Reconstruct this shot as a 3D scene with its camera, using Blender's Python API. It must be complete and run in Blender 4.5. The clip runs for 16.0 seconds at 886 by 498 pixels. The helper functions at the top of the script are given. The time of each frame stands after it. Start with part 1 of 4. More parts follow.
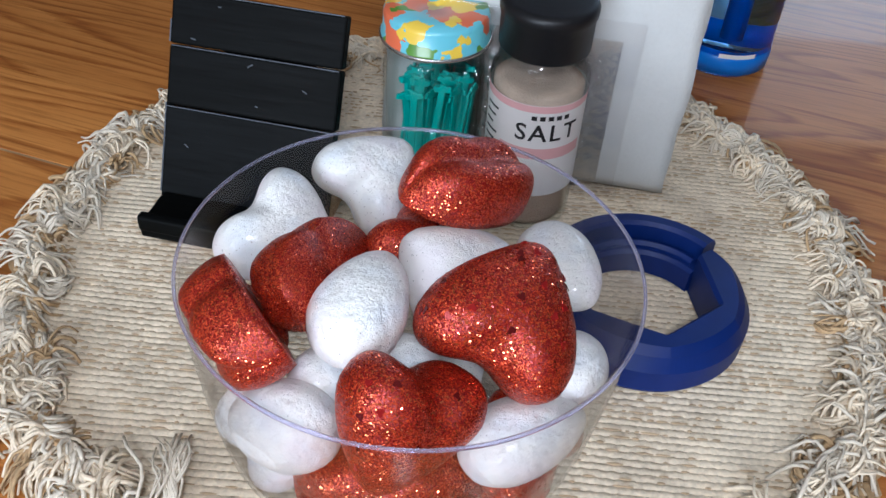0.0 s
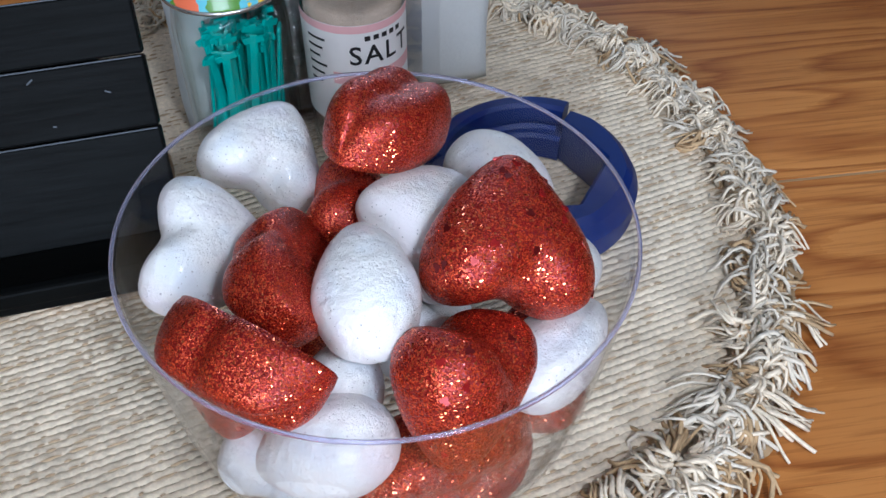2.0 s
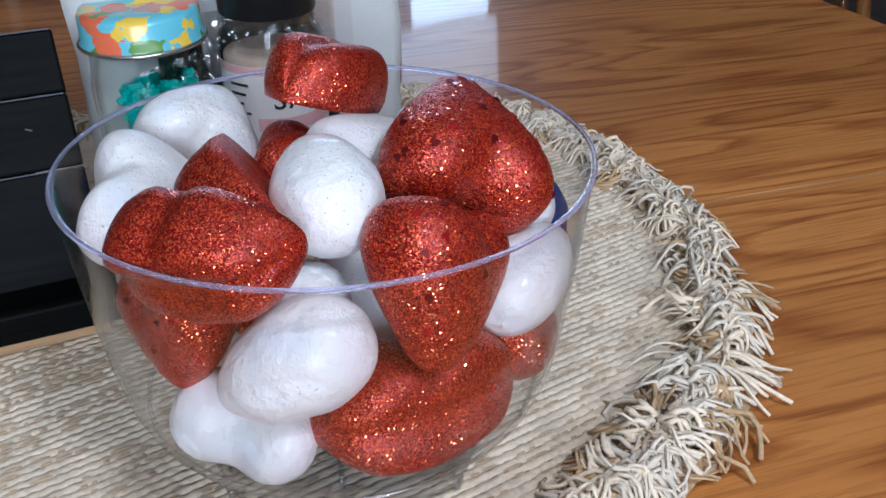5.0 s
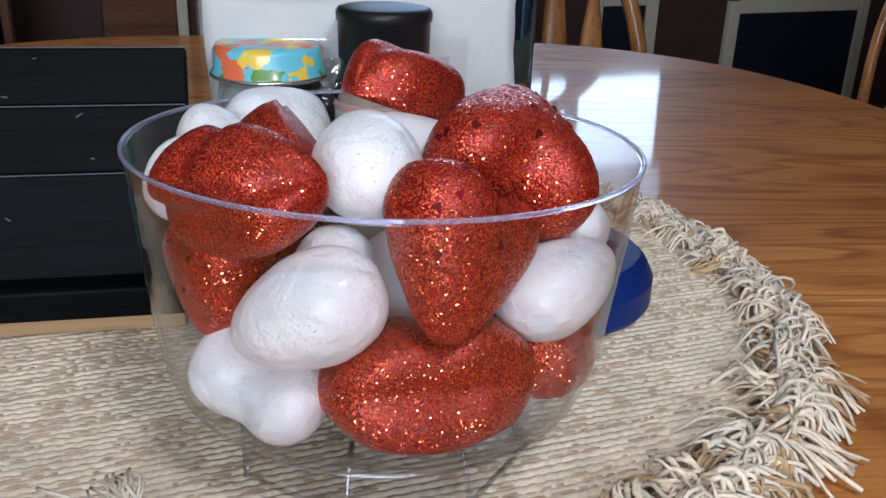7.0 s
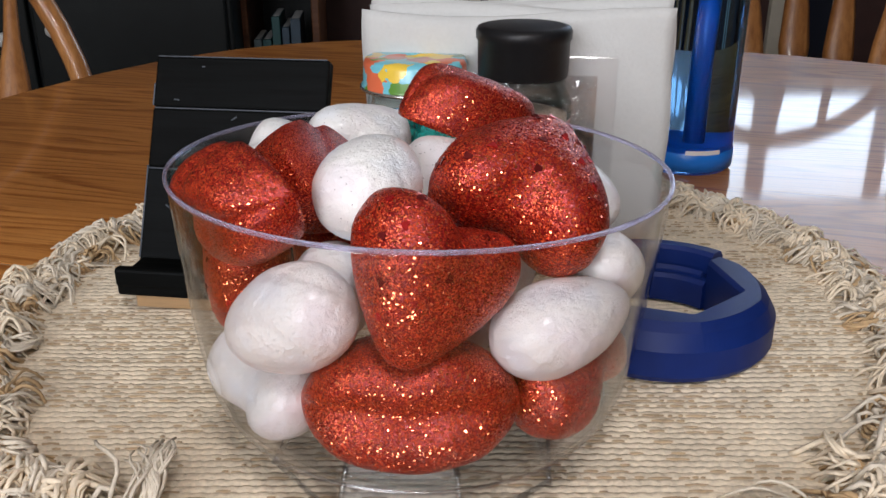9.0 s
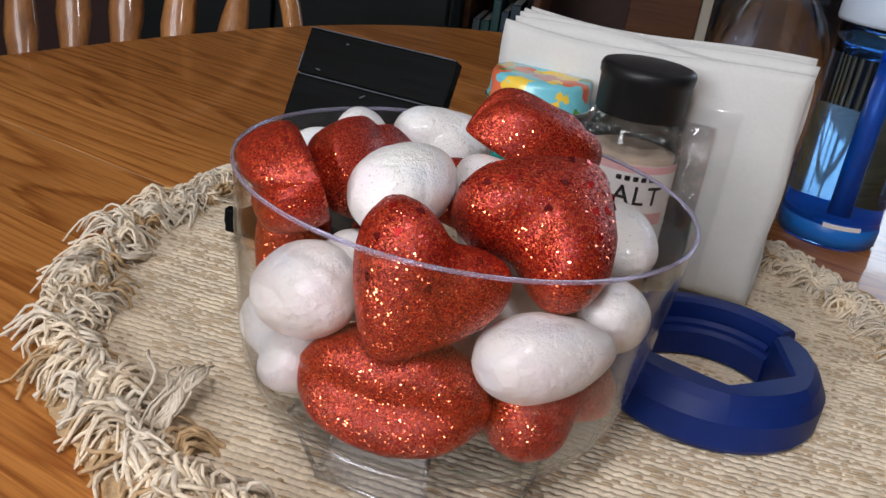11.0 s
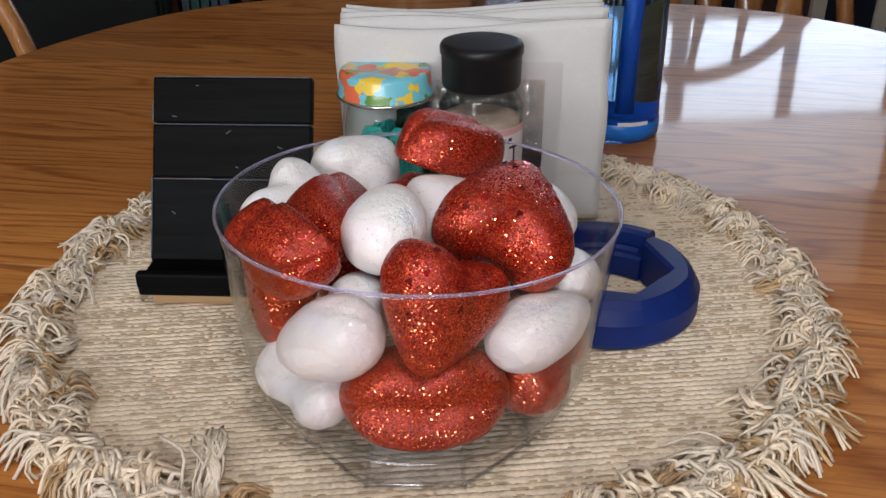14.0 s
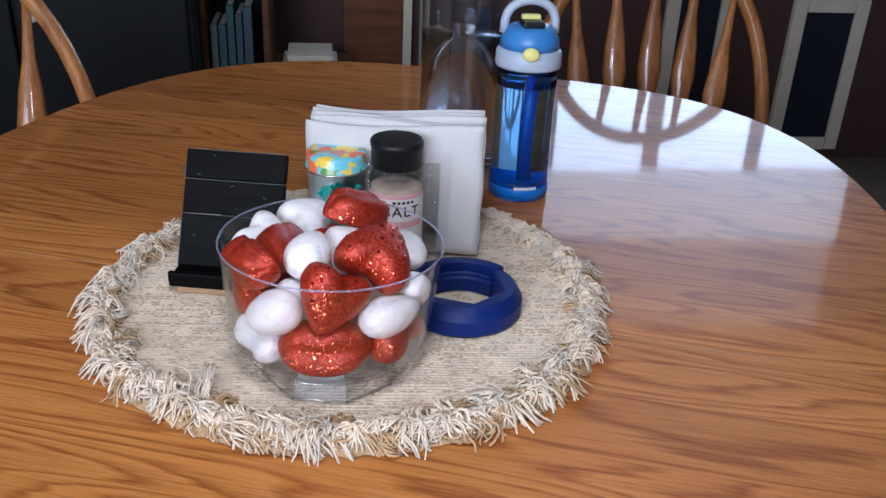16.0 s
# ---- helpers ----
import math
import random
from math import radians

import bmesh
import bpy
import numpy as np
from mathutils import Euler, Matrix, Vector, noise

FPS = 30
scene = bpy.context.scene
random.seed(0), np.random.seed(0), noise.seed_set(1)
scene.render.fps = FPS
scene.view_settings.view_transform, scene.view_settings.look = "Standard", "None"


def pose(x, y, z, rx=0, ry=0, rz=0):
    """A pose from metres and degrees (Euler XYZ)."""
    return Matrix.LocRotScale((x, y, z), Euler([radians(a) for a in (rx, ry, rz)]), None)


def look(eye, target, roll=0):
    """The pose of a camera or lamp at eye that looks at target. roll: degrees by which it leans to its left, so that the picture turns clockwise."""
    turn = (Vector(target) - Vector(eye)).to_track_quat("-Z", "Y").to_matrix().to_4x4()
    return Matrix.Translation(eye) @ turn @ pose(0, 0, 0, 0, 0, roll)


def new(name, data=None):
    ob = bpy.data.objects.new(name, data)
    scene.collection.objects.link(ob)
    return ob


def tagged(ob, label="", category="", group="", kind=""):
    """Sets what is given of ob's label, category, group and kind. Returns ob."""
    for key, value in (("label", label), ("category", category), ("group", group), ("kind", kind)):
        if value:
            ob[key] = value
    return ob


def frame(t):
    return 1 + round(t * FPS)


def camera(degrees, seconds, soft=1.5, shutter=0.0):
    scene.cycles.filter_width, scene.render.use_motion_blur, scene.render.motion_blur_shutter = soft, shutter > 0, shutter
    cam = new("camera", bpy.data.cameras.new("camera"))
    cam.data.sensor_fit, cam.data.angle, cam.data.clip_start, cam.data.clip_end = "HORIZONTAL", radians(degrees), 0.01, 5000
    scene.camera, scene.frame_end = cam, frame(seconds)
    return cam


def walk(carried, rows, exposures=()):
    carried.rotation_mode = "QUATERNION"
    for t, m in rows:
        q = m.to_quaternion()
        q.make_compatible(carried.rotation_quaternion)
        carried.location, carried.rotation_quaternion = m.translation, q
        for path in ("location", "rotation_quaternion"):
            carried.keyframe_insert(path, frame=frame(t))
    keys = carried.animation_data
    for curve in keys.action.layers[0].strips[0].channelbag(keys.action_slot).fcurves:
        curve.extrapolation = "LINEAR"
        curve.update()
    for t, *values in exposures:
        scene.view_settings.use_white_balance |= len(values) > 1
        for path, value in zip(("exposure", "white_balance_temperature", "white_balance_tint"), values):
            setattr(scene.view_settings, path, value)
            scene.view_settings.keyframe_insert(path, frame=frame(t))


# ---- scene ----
cam = camera(53.0, 16.0, soft=1.5)
PATH = [
    (0.0, 0.0054, -0.0017, 0.3478, 47.59, -2.87, 0.08),
    (0.5, -0.01, 0.0259, 0.3494, 44.07, -1.84, -6.74),
    (1.0, -0.0351, 0.0371, 0.3468, 43.01, -0.75, -14.58),
    (1.5, -0.0573, 0.0407, 0.3404, 42.79, -0.97, -20.2),
    (2.0, -0.0739, 0.0447, 0.331, 43.22, -0.19, -27.63),
    (2.5, -0.0926, 0.0477, 0.3185, 43.29, -2.47, -32.77),
    (3.0, -0.1053, 0.0475, 0.3088, 43.64, -2.51, -36.59),
    (3.5, -0.1128, 0.041, 0.3019, 46.14, -0.66, -40.21),
    (6.0, -0.1214, -0.018, 0.2111, 64.75, -0.96, -31.03),
    (6.5, -0.1122, -0.0256, 0.2049, 66.62, -1.75, -28.33),
    (7.0, -0.1003, -0.0356, 0.2024, 67.73, -1.83, -24.11),
    (7.5, -0.0794, -0.0464, 0.1988, 68.45, -1.35, -17.62),
    (8.0, -0.0593, -0.0506, 0.2013, 68.28, -1.03, -13.65),
    (8.5, -0.0318, -0.0521, 0.2132, 67.85, -0.33, -9.28),
    (9.0, -0.01, -0.0591, 0.2129, 67.47, 0.04, -4.43),
    (11.5, 0.0541, -0.0733, 0.2348, 65.1, -8.38, 13.25),
    (12.0, 0.0576, -0.0736, 0.235, 64.74, -7.5, 12.34),
    (12.5, 0.0509, -0.0713, 0.2373, 64.84, -5.19, 8.65),
    (13.0, 0.0249, -0.0735, 0.238, 64.71, -2.35, 1.67),
    (13.5, -0.0114, -0.0798, 0.2479, 63.59, -0.41, -6.36),
    (14.0, -0.0427, -0.1068, 0.2808, 62.29, 0.37, -9.74),
    (14.5, -0.0503, -0.1688, 0.3283, 61.49, -0.28, -10.1),
    (15.0, -0.0368, -0.2537, 0.3736, 61.01, -1.21, -9.67),
    (15.5, -0.0172, -0.3309, 0.4044, 61.58, -1.78, -8.76),
    (16.0, -0.0012, -0.3833, 0.4224, 63.72, -2.43, -7.35),
]
EXPOSURES = ((0.0, 0.12, 5550, 10), (3.5, 0.04, 5100, 10), (6.0, -0.08, 5500, 12), (7.0, -0.1, 5650, 12), (8.5, -0.13, 6350, 15), (12.5, -0.1, 6350, 15), (14.0, -0.22, 6450, 16), (15.0, -0.02, 6000, 16), (16.0, 0.1, 5550, 17))
WIN, REAR_FILL, NEAR_FILL = 15.0, 64.0, 8.4
TILTX, TILTY = -1.2, 1.4
walk(cam, [(t, pose(x, y, z, rx, ry, rz)) for t, x, y, z, rx, ry, rz in PATH], EXPOSURES)

# ---- world and light ----
world = bpy.data.worlds.new("sky")
scene.world = world
world.use_nodes = True
wn = world.node_tree
sky = wn.nodes.new("ShaderNodeTexSky")
sky.sky_type, sky.sun_disc = "NISHITA", False
sky.sun_elevation, sky.sun_rotation = radians(40), radians(200)
wn.links.new(sky.outputs["Color"], wn.nodes["Background"].inputs["Color"])
wn.nodes["Background"].inputs["Strength"].default_value = 0.1


def lamp(name, kind, m, energy, color, **settings):
    data = bpy.data.lights.new(name, kind)
    data.energy, data.color = energy, color
    for key, value in settings.items():
        if key == "size":
            data.size = value
        elif key == "size_y":
            data.shape, data.size_y = "RECTANGLE", value
        elif key == "radius":
            data.shadow_soft_size = value
    ob = new(name, data)
    ob.matrix_world = m
    return ob


FLOOR = -0.745
# daylight in the far window, and added fill from behind and over the table
for x in (1.015, 1.42, 1.825):
    lamp("window_light", "AREA", look((x, 2.63, 0.59), (x - 0.22, 0.0, 0.45)), WIN * 0.21, (0.70, 0.86, 1.0), size=0.33, size_y=0.34)
# dimmer upper tiers, added so the window's reflection on the table fades upward
lamp("sheer_light", "AREA", look((1.42, 2.63, 0.91), (1.2, 0.0, 0.65)), WIN * 0.24, (0.74, 0.88, 1.0), size=1.2, size_y=0.28)
lamp("blind_light", "AREA", look((1.42, 2.63, 1.25), (1.2, 0.0, 0.9)), WIN * 0.10, (0.80, 0.9, 1.0), size=1.2, size_y=0.38)
# the rear daylight is fill, no window is known on that side
lamp("rear_window_light", "AREA", look((-1.2, -2.28, 0.9), (0.0, 0.3, 0.0)), REAR_FILL, (0.95, 0.98, 1.0), size=1.4, size_y=1.2)
# no lamp is known here: fixed fill that puts hot spots on the glitter
lamp("bulb_light", "POINT", pose(0.0, -0.20, 0.58), NEAR_FILL, (1.0, 0.97, 0.94), radius=0.05)

# ---- materials ----


def material(name, rough=0.5, metal=0.0):
    m = bpy.data.materials.new(name)
    m.use_nodes = True
    b = m.node_tree.nodes["Principled BSDF"]
    b.inputs["Roughness"].default_value, b.inputs["Metallic"].default_value = rough, metal
    return m, m.node_tree, b


def node(tree, kind, **values):
    n = tree.nodes.new(kind)
    for key, value in values.items():
        n.inputs[key.replace("_", " ")].default_value = value
    return n


def coords(tree, scale=(1, 1, 1), rotation=(0, 0, 0)):
    tc, mp = tree.nodes.new("ShaderNodeTexCoord"), tree.nodes.new("ShaderNodeMapping")
    tree.links.new(tc.outputs["Object"], mp.inputs["Vector"])
    mp.inputs["Scale"].default_value, mp.inputs["Rotation"].default_value = scale, rotation
    return mp.outputs["Vector"]


def ramp(tree, source, *stops):
    r = tree.nodes.new("ShaderNodeValToRGB")
    while len(r.color_ramp.elements) < len(stops):
        r.color_ramp.elements.new(0.5)
    for e, (at, color) in zip(r.color_ramp.elements, stops):
        e.position, e.color = at, (*color, 1)
    tree.links.new(source, r.inputs["Fac"])
    return r.outputs["Color"]


def mix(tree, kind, a, b, fac=0.5):
    n = tree.nodes.new("ShaderNodeMix")
    n.data_type, n.blend_type = "RGBA", kind
    for socket, value in ((n.inputs[0], fac), (n.inputs[6], a), (n.inputs[7], b)):
        if isinstance(value, (int, float)):
            socket.default_value = value
        elif isinstance(value, tuple):
            socket.default_value = (*value, 1)
        else:
            tree.links.new(value, socket)
    return n.outputs[2]


def bump(tree, b, source, strength=0.3, distance=0.001):
    n = node(tree, "ShaderNodeBump", Strength=strength, Distance=distance)
    tree.links.new(source, n.inputs["Height"])
    tree.links.new(n.outputs["Normal"], b.inputs["Normal"])
    return n


def plain(name, color, rough=0.5, metal=0.0, vary=0.15, scale=60.0, relief=0.15, distance=0.0006, coat=0.0, shine=0.5):
    """A painted or moulded surface: its colour drifting at two scales, with fine relief."""
    m, t, b = material(name, rough, metal)
    v = coords(t)
    a, c = node(t, "ShaderNodeTexNoise", Scale=scale, Detail=6.0), node(t, "ShaderNodeTexNoise", Scale=scale * 0.12, Detail=3.0)
    for n in (a, c):
        t.links.new(v, n.inputs["Vector"])
    lo, hi = tuple(x * (1 - vary) for x in color), tuple(min(1, x * (1 + vary)) for x in color)
    one, two = ramp(t, a.outputs["Fac"], (0.3, lo), (0.7, hi)), ramp(t, c.outputs["Fac"], (0.3, lo), (0.7, hi))
    t.links.new(mix(t, "MIX", one, two), b.inputs["Base Color"])
    bump(t, b, a.outputs["Fac"], relief, distance)
    b.inputs["Coat Weight"].default_value, b.inputs["Specular IOR Level"].default_value = coat, shine
    return m


def wood(name, dark, light, along="x", grain=1.0, rough=0.3, coat=0.3, vary=0.35):
    """Varnished wood: long grain, pores and a tone of its own for each board."""
    m, t, b = material(name, rough)
    s = (1.2, 26, 26) if along == "x" else ((26, 26, 1.2) if along == "z" else (26, 1.2, 26))
    info = t.nodes.new("ShaderNodeObjectInfo")
    tc, add, mp = t.nodes.new("ShaderNodeTexCoord"), t.nodes.new("ShaderNodeVectorMath"), t.nodes.new("ShaderNodeMapping")
    mul = t.nodes.new("ShaderNodeMath")
    mul.operation, mul.inputs[1].default_value = "MULTIPLY", 13.0
    t.links.new(info.outputs["Random"], mul.inputs[0])
    t.links.new(tc.outputs["Object"], add.inputs[0])
    t.links.new(mul.outputs[0], add.inputs[1])
    t.links.new(add.outputs[0], mp.inputs["Vector"])
    mp.inputs["Scale"].default_value = tuple(x * grain for x in s)
    n1, n2 = node(t, "ShaderNodeTexNoise", Scale=1.0, Detail=4.0, Distortion=0.7), node(t, "ShaderNodeTexNoise", Scale=5.0, Detail=8.0, Roughness=0.7)
    for n in (n1, n2):
        t.links.new(mp.outputs["Vector"], n.inputs["Vector"])
    c1 = ramp(t, n1.outputs["Fac"], (0.25, dark), (0.5, tuple((p + q) / 2 for p, q in zip(dark, light))), (0.68, light))
    c2 = ramp(t, n2.outputs["Fac"], (0.36, (0.45, 0.38, 0.33)), (0.56, (1, 1, 1)))
    tone = ramp(t, info.outputs["Random"], (0.0, (1 - vary, 1 - vary * 1.1, 1 - vary * 1.2)), (1.0, (1.0, 1.0, 1.0)))
    t.links.new(mix(t, "MULTIPLY", mix(t, "MULTIPLY", c1, c2, 0.6), tone, 1.0), b.inputs["Base Color"])
    t.links.new(ramp(t, n2.outputs["Fac"], (0.3, (rough + 0.12,) * 3), (0.7, (rough,) * 3)), b.inputs["Roughness"])
    b.inputs["Coat Weight"].default_value, b.inputs["Coat Roughness"].default_value = coat, 0.085
    b.inputs["Specular IOR Level"].default_value = 0.3
    bump(t, b, n2.outputs["Fac"], 0.12, 0.0008)
    return m


def oak_top(name):
    """Flat-sawn oak under a glossy varnish: arched growth lines, open pores and a tone of its own for each board."""
    m, t, b = material(name, 0.5)
    info, tc, add, mul = t.nodes.new("ShaderNodeObjectInfo"), t.nodes.new("ShaderNodeTexCoord"), t.nodes.new("ShaderNodeVectorMath"), t.nodes.new("ShaderNodeMath")
    mul.operation, mul.inputs[1].default_value = "MULTIPLY", 17.0
    t.links.new(info.outputs["Random"], mul.inputs[0])
    t.links.new(tc.outputs["Object"], add.inputs[0])
    t.links.new(mul.outputs[0], add.inputs[1])

    def stretched(scale, **values):
        mp, n = t.nodes.new("ShaderNodeMapping"), node(t, "ShaderNodeTexNoise", **values)
        mp.inputs["Scale"].default_value = scale
        t.links.new(add.outputs[0], mp.inputs["Vector"])
        t.links.new(mp.outputs["Vector"], n.inputs["Vector"])
        return n.outputs["Fac"]

    arch = stretched((1.5, 11, 11), Scale=1.0, Detail=2.0, Roughness=0.35)
    rough_edge = stretched((9, 160, 160), Scale=1.0, Detail=3.0)
    pores = stretched((14, 420, 420), Scale=1.0, Detail=4.0, Roughness=0.65)
    broad = stretched((0.8, 5, 5), Scale=1.0, Detail=2.0)
    line, jag, wave = t.nodes.new("ShaderNodeMath"), t.nodes.new("ShaderNodeMath"), t.nodes.new("ShaderNodeMath")
    line.operation, line.inputs[1].default_value = "MULTIPLY", 17.0
    t.links.new(arch, line.inputs[0])
    jag.operation, jag.inputs[1].default_value = "MULTIPLY_ADD", 0.75
    t.links.new(rough_edge, jag.inputs[0])
    t.links.new(line.outputs[0], jag.inputs[2])
    wave.operation = "FRACT"
    t.links.new(jag.outputs[0], wave.inputs[0])
    growth = ramp(t, wave.outputs[0], (0.0, (0.58, 0.245, 0.060)), (0.55, (0.53, 0.213, 0.049)), (0.84, (0.345, 0.115, 0.023)), (0.97, (0.51, 0.203, 0.045)))
    fine = ramp(t, pores, (0.36, (0.55, 0.47, 0.42)), (0.52, (1, 1, 1)))
    drift = ramp(t, broad, (0.3, (0.80, 0.76, 0.72)), (0.7, (1.12, 1.12, 1.12)))
    tone = ramp(t, info.outputs["Random"], (0.0, (0.84, 0.80, 0.78)), (1.0, (1.08, 1.08, 1.08)))
    t.links.new(mix(t, "MULTIPLY", mix(t, "MULTIPLY", mix(t, "MULTIPLY", growth, fine, 0.6), drift, 1.0), tone, 1.0), b.inputs["Base Color"])
    wear = node(t, "ShaderNodeTexNoise", Scale=38.0, Detail=5.0)
    t.links.new(tc.outputs["Object"], wear.inputs["Vector"])
    t.links.new(ramp(t, wear.outputs["Fac"], (0.35, (0.04,) * 3), (0.7, (0.085,) * 3)), b.inputs["Coat Roughness"])
    b.inputs["Coat Weight"].default_value, b.inputs["Specular IOR Level"].default_value = 0.42, 0.14
    bump(t, b, pores, 0.08, 0.0006)
    return m


def glitter(name, base, flake):
    """Fine glitter in glue over a red ground: flakes of half a millimetre lie tilted, and the boldest ones flash like foil."""
    m, t, b = material(name, 0.4)
    v = coords(t)
    geo = t.nodes.new("ShaderNodeNewGeometry")
    cell, bold, soft = node(t, "ShaderNodeTexVoronoi", Scale=2600.0), node(t, "ShaderNodeTexVoronoi", Scale=1800.0), node(t, "ShaderNodeTexNoise", Scale=150.0, Detail=3.0)
    for n in (cell, bold, soft):
        t.links.new(v, n.inputs["Vector"])
    pick, gray = t.nodes.new("ShaderNodeSeparateColor"), t.nodes.new("ShaderNodeSeparateColor")
    t.links.new(bold.outputs["Color"], pick.inputs["Color"])
    t.links.new(cell.outputs["Color"], gray.inputs["Color"])
    rare = t.nodes.new("ShaderNodeMath")
    rare.operation, rare.inputs[1].default_value = "GREATER_THAN", 0.90
    t.links.new(pick.outputs["Blue"], rare.inputs[0])
    tilt, scale, add, norm = (t.nodes.new("ShaderNodeVectorMath") for _ in range(4))
    tilt.operation, scale.operation, norm.operation = "SUBTRACT", "SCALE", "NORMALIZE"
    t.links.new(mix(t, "MIX", cell.outputs["Color"], bold.outputs["Color"], rare.outputs[0]), tilt.inputs[0])
    tilt.inputs[1].default_value = (0.5, 0.5, 0.5)
    t.links.new(tilt.outputs[0], scale.inputs[0])
    reach = t.nodes.new("ShaderNodeMath")
    reach.operation, reach.inputs[1].default_value, reach.inputs[2].default_value = "MULTIPLY_ADD", 0.25, 0.6
    t.links.new(rare.outputs[0], reach.inputs[0])
    t.links.new(reach.outputs[0], scale.inputs["Scale"])
    t.links.new(scale.outputs[0], add.inputs[0])
    t.links.new(geo.outputs["Normal"], add.inputs[1])
    t.links.new(add.outputs[0], norm.inputs[0])
    t.links.new(norm.outputs[0], b.inputs["Normal"])
    ground = ramp(t, gray.outputs["Red"], (0.0, tuple(x * 0.55 for x in base)), (0.55, base), (0.95, flake))
    drift = ramp(t, soft.outputs["Fac"], (0.32, (0.68, 0.62, 0.62)), (0.64, (1, 1, 1)))
    gold = tuple(min(1.0, x) for x in (flake[0] * 1.1, flake[1] * 2.0, flake[2] * 3.5))
    t.links.new(mix(t, "MIX", mix(t, "MULTIPLY", ground, drift, 0.8), gold, rare.outputs[0]), b.inputs["Base Color"])
    t.links.new(mix(t, "MIX", (0.42, 0.42, 0.42), (0.95, 0.95, 0.95), rare.outputs[0]), b.inputs["Metallic"])
    t.links.new(mix(t, "MIX", ramp(t, gray.outputs["Green"], (0.0, (0.22,) * 3), (1.0, (0.5,) * 3)), (0.16, 0.16, 0.16), rare.outputs[0]), b.inputs["Roughness"])
    return m


def pearl(name):
    """White foam under pearl paint, brushed, with scattered specks of glitter."""
    m, t, b = material(name, 0.42)
    v = coords(t)
    strokes, lump, speck = node(t, "ShaderNodeTexNoise", Scale=150.0, Detail=7.0, Roughness=0.7), node(t, "ShaderNodeTexNoise", Scale=95.0, Detail=2.0), node(t, "ShaderNodeTexVoronoi", Scale=900.0)
    tint = node(t, "ShaderNodeTexNoise", Scale=35.0, Detail=2.0)
    for n in (strokes, lump, speck, tint):
        t.links.new(v, n.inputs["Vector"])
    hue = ramp(t, tint.outputs["Fac"], (0.34, (0.78, 0.82, 0.86)), (0.5, (0.85, 0.845, 0.82)), (0.66, (0.85, 0.81, 0.83)))
    pick = t.nodes.new("ShaderNodeSeparateColor")
    t.links.new(speck.outputs["Color"], pick.inputs["Color"])
    rare = t.nodes.new("ShaderNodeMath")
    rare.operation, rare.inputs[1].default_value = "GREATER_THAN", 0.84
    t.links.new(pick.outputs["Red"], rare.inputs[0])
    near = t.nodes.new("ShaderNodeMath")
    near.operation, near.inputs[1].default_value = "LESS_THAN", 0.24
    t.links.new(speck.outputs["Distance"], near.inputs[0])
    both = t.nodes.new("ShaderNodeMath")
    both.operation = "MULTIPLY"
    t.links.new(rare.outputs[0], both.inputs[0])
    t.links.new(near.outputs[0], both.inputs[1])
    t.links.new(mix(t, "MIX", hue, (0.46, 0.44, 0.45), both.outputs[0]), b.inputs["Base Color"])
    height = t.nodes.new("ShaderNodeMath")
    height.operation = "ADD"
    t.links.new(strokes.outputs["Fac"], height.inputs[0])
    t.links.new(lump.outputs["Fac"], height.inputs[1])
    bump(t, b, height.outputs[0], 0.85, 0.0022)
    b.inputs["Coat Weight"].default_value, b.inputs["Coat Roughness"].default_value = 0.45, 0.2
    b.inputs["Sheen Weight"].default_value = 0.15
    return m


def clear(name, color=(1, 1, 1), ior=1.45, rough=0.02, scratch=0.0, power=5.0):
    """Thin clear plastic or glass: it lets the light straight through, and its gloss grows towards grazing."""
    m, t, b = material(name, rough)
    t.nodes.remove(b)
    see, gloss, graze, blend = t.nodes.new("ShaderNodeBsdfTransparent"), t.nodes.new("ShaderNodeBsdfGlossy"), t.nodes.new("ShaderNodeLayerWeight"), t.nodes.new("ShaderNodeMixShader")
    see.inputs["Color"].default_value, gloss.inputs["Roughness"].default_value = (*color, 1), rough
    curve, least = t.nodes.new("ShaderNodeMath"), t.nodes.new("ShaderNodeMath")
    curve.operation, curve.inputs[1].default_value = "POWER", power
    least.operation, least.inputs[1].default_value, least.inputs[2].default_value = "MULTIPLY_ADD", 0.7, ((ior - 1) / (ior + 1)) ** 2
    t.links.new(graze.outputs["Facing"], curve.inputs[0])
    t.links.new(curve.outputs[0], least.inputs[0])
    t.links.new(least.outputs[0], blend.inputs["Fac"])
    t.links.new(see.outputs[0], blend.inputs[1])
    t.links.new(gloss.outputs[0], blend.inputs[2])
    t.links.new(blend.outputs[0], t.nodes["Material Output"].inputs["Surface"])
    if scratch:
        n = node(t, "ShaderNodeTexNoise", Scale=1.0, Detail=6.0)
        t.links.new(coords(t, (260, 260, 18)), n.inputs["Vector"])
        bump(t, gloss, n.outputs["Fac"], scratch, 0.0005)
    return m


def refract(name, color, ior, rough=0.0):
    m, t, b = material(name, rough)
    b.inputs["Base Color"].default_value, b.inputs["IOR"].default_value, b.inputs["Transmission Weight"].default_value = (*color, 1), ior, 1.0
    return m


def frosted(name, color):
    m, t, b = material(name, 0.18)
    b.inputs["Base Color"].default_value, b.inputs["Transmission Weight"].default_value, b.inputs["IOR"].default_value = (*color, 1), 0.85, 1.25
    return m


